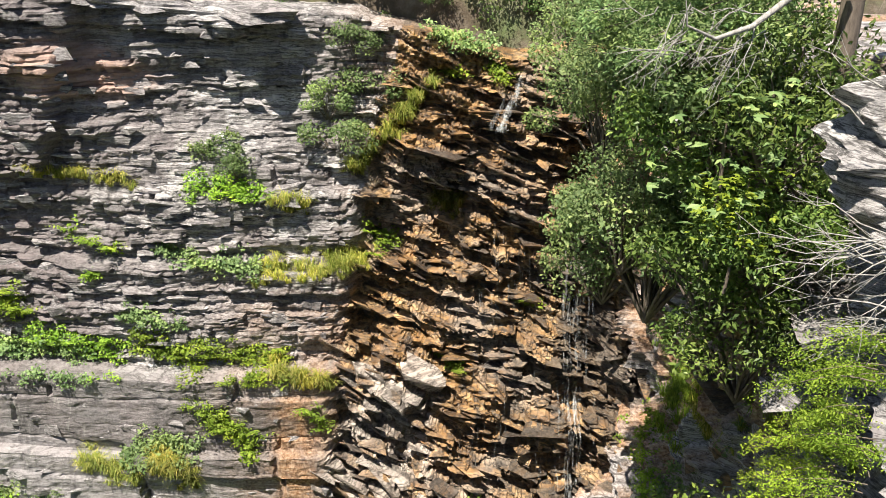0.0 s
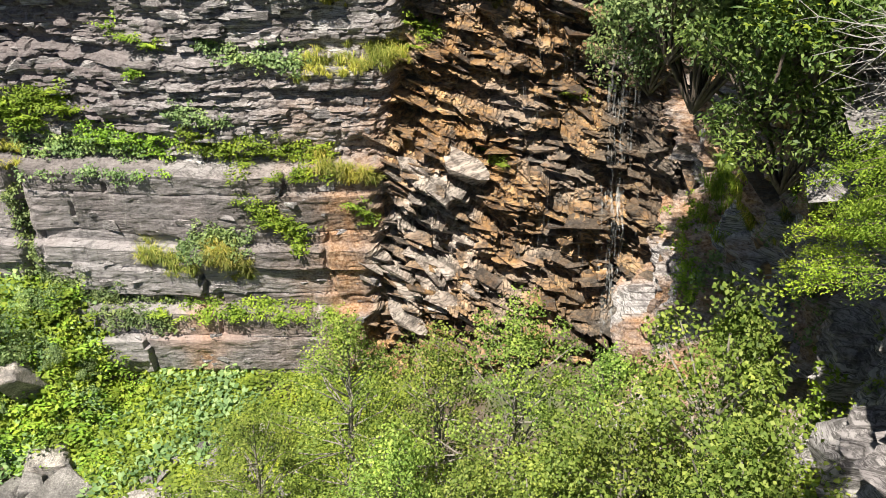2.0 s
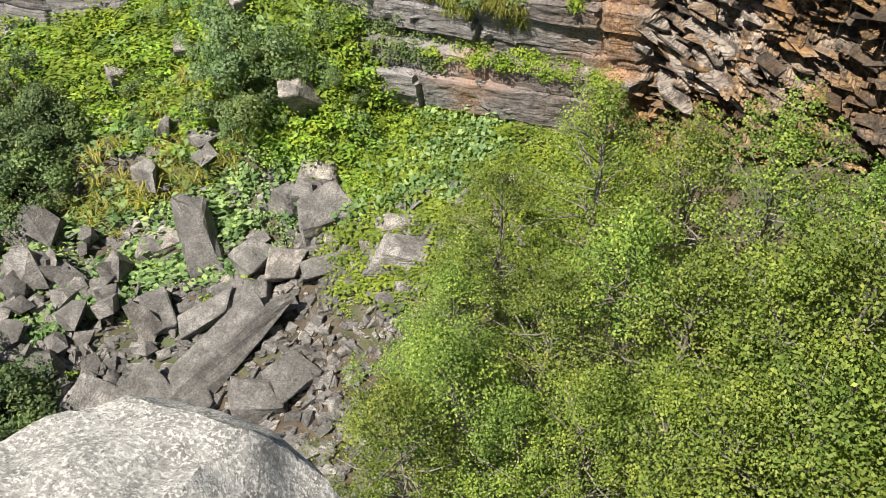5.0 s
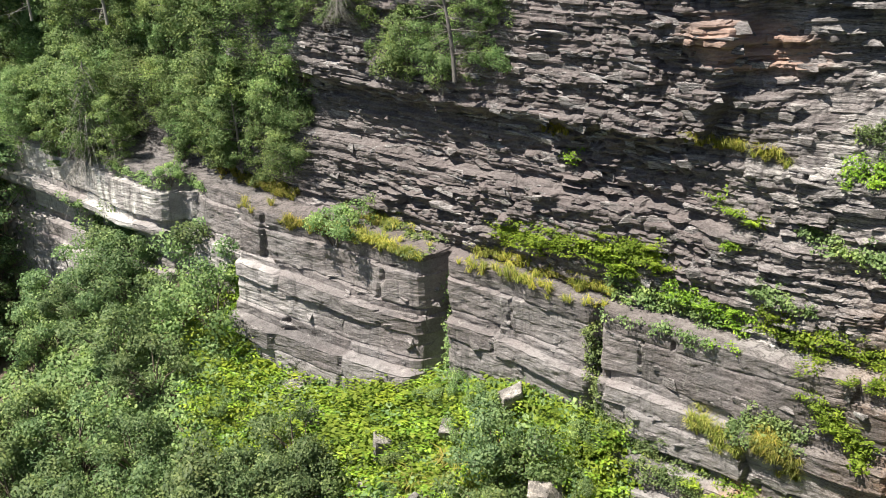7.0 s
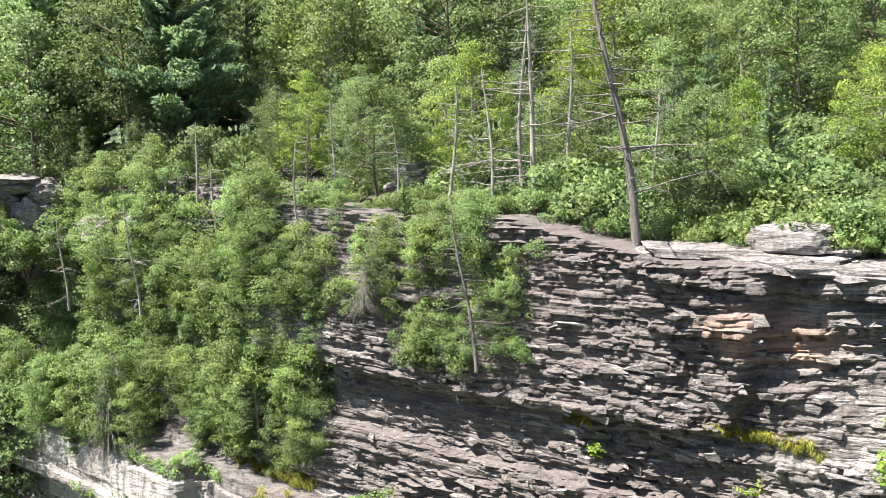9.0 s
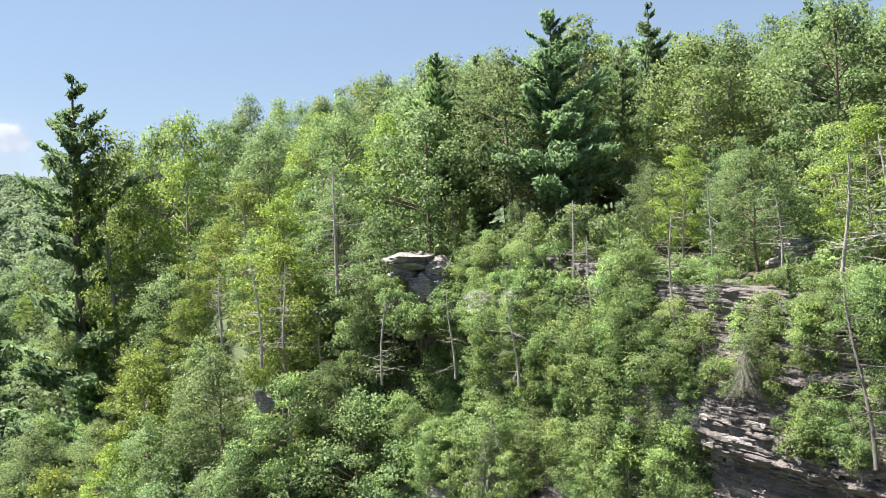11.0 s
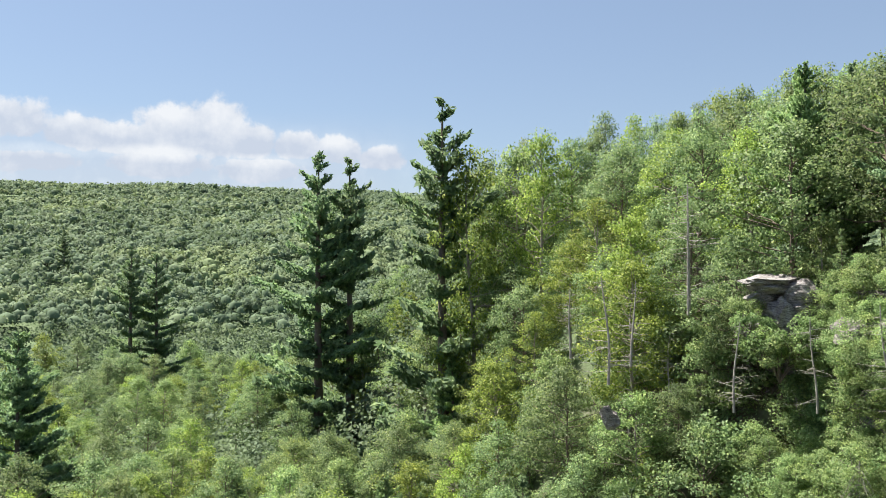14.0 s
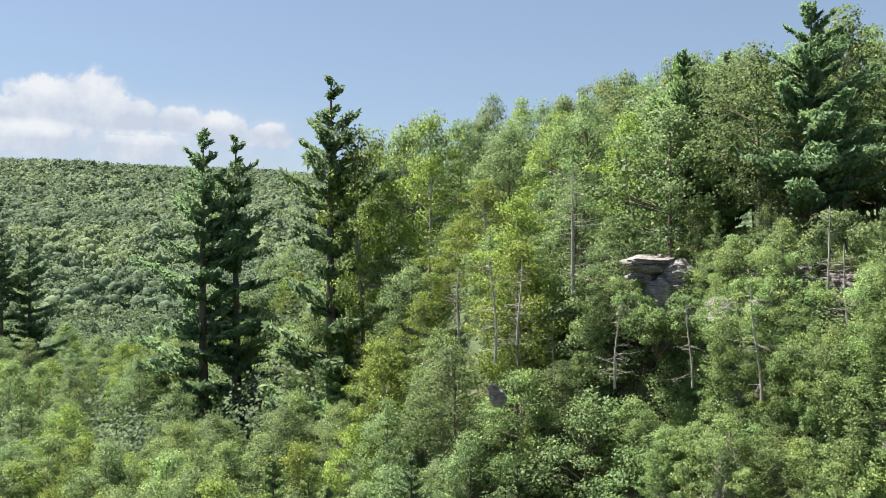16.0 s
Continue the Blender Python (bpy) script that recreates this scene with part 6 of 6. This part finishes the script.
for az, dist, z, s, mat in ((-17.6, 10.9, -4.0, 1.25, LIGHT), (-18.9, 10.4, -4.3, 0.75, YELLOW), (-17.0, 11.2, -3.0, 0.9, LIGHT)):
    plant("maple_sapling", maple(int(dist * 10), 0.13, 170, mat), BUSH, stand(at(az, dist, z), az, s), "young maple with broad yellow-green leaves over the rim", "sapling", "maples on the east rim")


def hemlock_spray(seed, length, mat):
    """A drooping bough of short flat needles."""
    r = np.random.default_rng(seed)
    wood = Batch()
    pos, tip = [], []
    for b in range(7):
        a = r.uniform(-0.9, 0.9)
        L = length * r.uniform(0.5, 1.0)
        d = np.array([math.cos(a), math.sin(a), 0.0])
        k = np.linspace(0, 1, 6)
        line = d * (k * L)[:, None] + np.column_stack([0 * k, 0 * k, 0.12 * b * length - 0.35 * L * k * k - 0.3 * length])
        line += np.cumsum(r.normal(0, 0.02 * L, (6, 3)), axis=0)
        wood.add(*tube(line, 0.006 * (1 - 0.8 * k) + 0.0015, 4))
        for side in (-1, 1):
            for u in np.linspace(0.15, 1, 12):
                base = np.array([np.interp(u, k, line[:, j]) for j in range(3)])
                sd = np.array([-d[1], d[0], 0]) * side * 0.8 + d * 0.6
                n = 22
                sd = sd + r.normal(0, 0.22, 3)
                q = np.linspace(0.05, 1, n)[:, None] * 0.34 * length * (1.1 - 0.6 * u)
                p = base + sd * q + r.normal(0, 0.03, (n, 3)) - [0, 0, 0.02]
                pos.append(p)
                tip.append(np.repeat(sd[None], n, 0))
    lv = Batch().add(*leaf_cards(r, np.concatenate(pos), 0.036, None, 0.45, 1.0, np.concatenate(tip)))
    return wood.mesh("branch", BARK, False), lv.mesh("needles", mat)


for i, (az, dist, z, s, turn) in enumerate(((-28.6, 6.2, -3.55, 0.75, 125), (-29.5, 6.0, -3.95, 0.7, 115), (-29.2, 6.4, -3.3, 0.65, 140), (-27.5, 6.2, -4.0, 0.6, 120))):
    ob = plant("hemlock_bough", hemlock_spray(700 + i, 1.0, YELLOW), ("branch", "needles"), stand(at(az, dist, z), radians(turn), s), "yellow-green hemlock bough reaching out from the rim", "branch", "hemlock boughs")
    tagged(ob.children[0], kind="stuff")
for i, (az, dist, z, s, turn) in enumerate(((-21.5, 11.5, -1.2, 2.0, 150), (-19.0, 12.0, -1.3, 2.2, 160), (-16.0, 13.0, -1.5, 2.0, 170), (-13.5, 14.0, -1.8, 1.8, 150), (-22.5, 12.5, -1.0, 2.0, 200))):
    ob = plant("hemlock_bough", hemlock_spray(710 + i, 1.0, LIGHT), ("branch", "needles"), stand(at(az, dist, z), radians(turn), s), "green hemlock bough over the bushes", "branch", "hemlock boughs")
    tagged(ob.children[0], kind="stuff")

# the trunk on the east rim with its long bare bough
t = np.linspace(0, 1, 7)
trunk = thing("hemlock_tree", label="brown hemlock trunk standing on the east rim", category="tree")
foot = np.array(at(-23.5, 12.0, -2.6))
bole = part("trunk", Batch().add(*tube(foot + np.column_stack([0.1 * t, 0 * t, 7 * t]), 0.14 - 0.05 * t, 10)).mesh("trunk", BARK, False), trunk)
line = np.array([at(-23.2, 11.6, -0.9), at(-20.5, 11.0, -1.35), at(-18.4, 10.6, -1.66), at(-16.4, 10.4, -1.78), at(-14.7, 10.2, -1.62), at(-14.5, 10.2, -1.35)])
part("bough", Batch().add(*tube(line, np.array([0.05, 0.04, 0.032, 0.024, 0.014, 0.006]), 6)).mesh("bough", DEAD, False), bole, "bare grey bough")

# bleached dead twigs that hang into view on the east rim
def twigs(seed, start, way, length, count):
    r = np.random.default_rng(seed)
    b = Batch()
    for _ in range(count):
        d = np.array(way) + r.normal(0, 0.28, 3)
        d /= np.linalg.norm(d)
        L = length * r.uniform(0.5, 1.0)
        k = np.linspace(0, 1, 5)
        p = np.array(start) + r.normal(0, 0.12, 3) + d * (k * L)[:, None] + np.cumsum(r.normal(0, 0.045, (5, 3)), axis=0)
        b.add(*tube(p, 0.006 * (1 - 0.8 * k) + 0.0015, 4))
        for u in (1, 2, 2, 3, 3):
            e = p[u] + r.normal(0, 0.1, 3) + d * 0.15
            b.add(*tube([p[u], (p[u] + e) / 2 + r.normal(0, 0.01, 3), e], [0.0035, 0.003, 0.0015], 3))
    return b.mesh("dead_twigs", DEAD, False)


for i, (az, dist, z, way, L, n) in enumerate(((-28.5, 6.6, -2.6, (-0.9, 0.15, -0.25), 0.85, 12), (-29.0, 6.6, -3.0, (-0.85, 0.1, -0.15), 0.8, 10), (-27.5, 7.4, -2.9, (-0.95, 0.1, 0.35), 1.1, 3), (-25.0, 8.2, -1.8, (-0.5, 0.2, 0.5), 0.8, 2), (-14.5, 10.6, -1.7, (-0.55, -0.1, -0.6), 0.8, 14), (-18.0, 10.8, -1.75, (-0.5, -0.1, -0.6), 0.9, 14))):
    tagged(new("dead_twig", twigs(720 + i, at(az, dist, z), way, L, n)), "bleached bare twigs hanging from the east rim", "branch", "dead twigs", "stuff")

# ---------------------------------------------------------------- the lie of the beds
# The whole gorge is tilted a little, by an amount that changes with the bearing: turn every place about the viewpoint.
TILT_AT = [-180, -90, -35, 5, 24, 28, 37, 42, 52, 85, 125, 180]
TILT = np.array([[0, 0, 0], [0, 0, 0], [1.6, -2.95, 0], [1.5, -2.95, 0], [1.0, -2.4, -0.07], [0.8, -2.0, -0.33], [1.0, -1.5, -0.38], [0.95, -1.45, -0.36], [-1.13, 1.8, 0.7], [-1.13, 1.82, 1.15], [-1.1, 1.8, 1.1], [0, 0, 0]])


def settle(p):
    """Places after the tilt; p: an array of points."""
    az = np.degrees(np.arctan2(-p[:, 0], p[:, 1]))
    w = np.radians(np.column_stack([np.interp(az, TILT_AT, TILT[:, k]) for k in range(3)]))
    ang = np.linalg.norm(w, axis=1, keepdims=True) + 1e-9
    k = w / ang
    return p * np.cos(ang) + np.cross(k, p) * np.sin(ang) + k * (k * p).sum(1, keepdims=True) * (1 - np.cos(ang))


for ob in list(scene.objects):
    if ob.type not in ("MESH", "EMPTY") or (ob.parent and ob.parent.matrix_basis != Matrix()):
        continue
    if ob.matrix_basis == Matrix():
        if ob.type == "MESH":
            co = np.empty(len(ob.data.vertices) * 3, np.float32)
            ob.data.vertices.foreach_get("co", co)
            ob.data.vertices.foreach_set("co", settle(co.reshape(-1, 3).astype(float)).astype(np.float32).ravel())
            ob.data.update()
    else:
        ob.matrix_basis = Matrix.Translation(Vector(settle(np.array([ob.matrix_basis.translation]))[0]) - ob.matrix_basis.translation) @ ob.matrix_basis
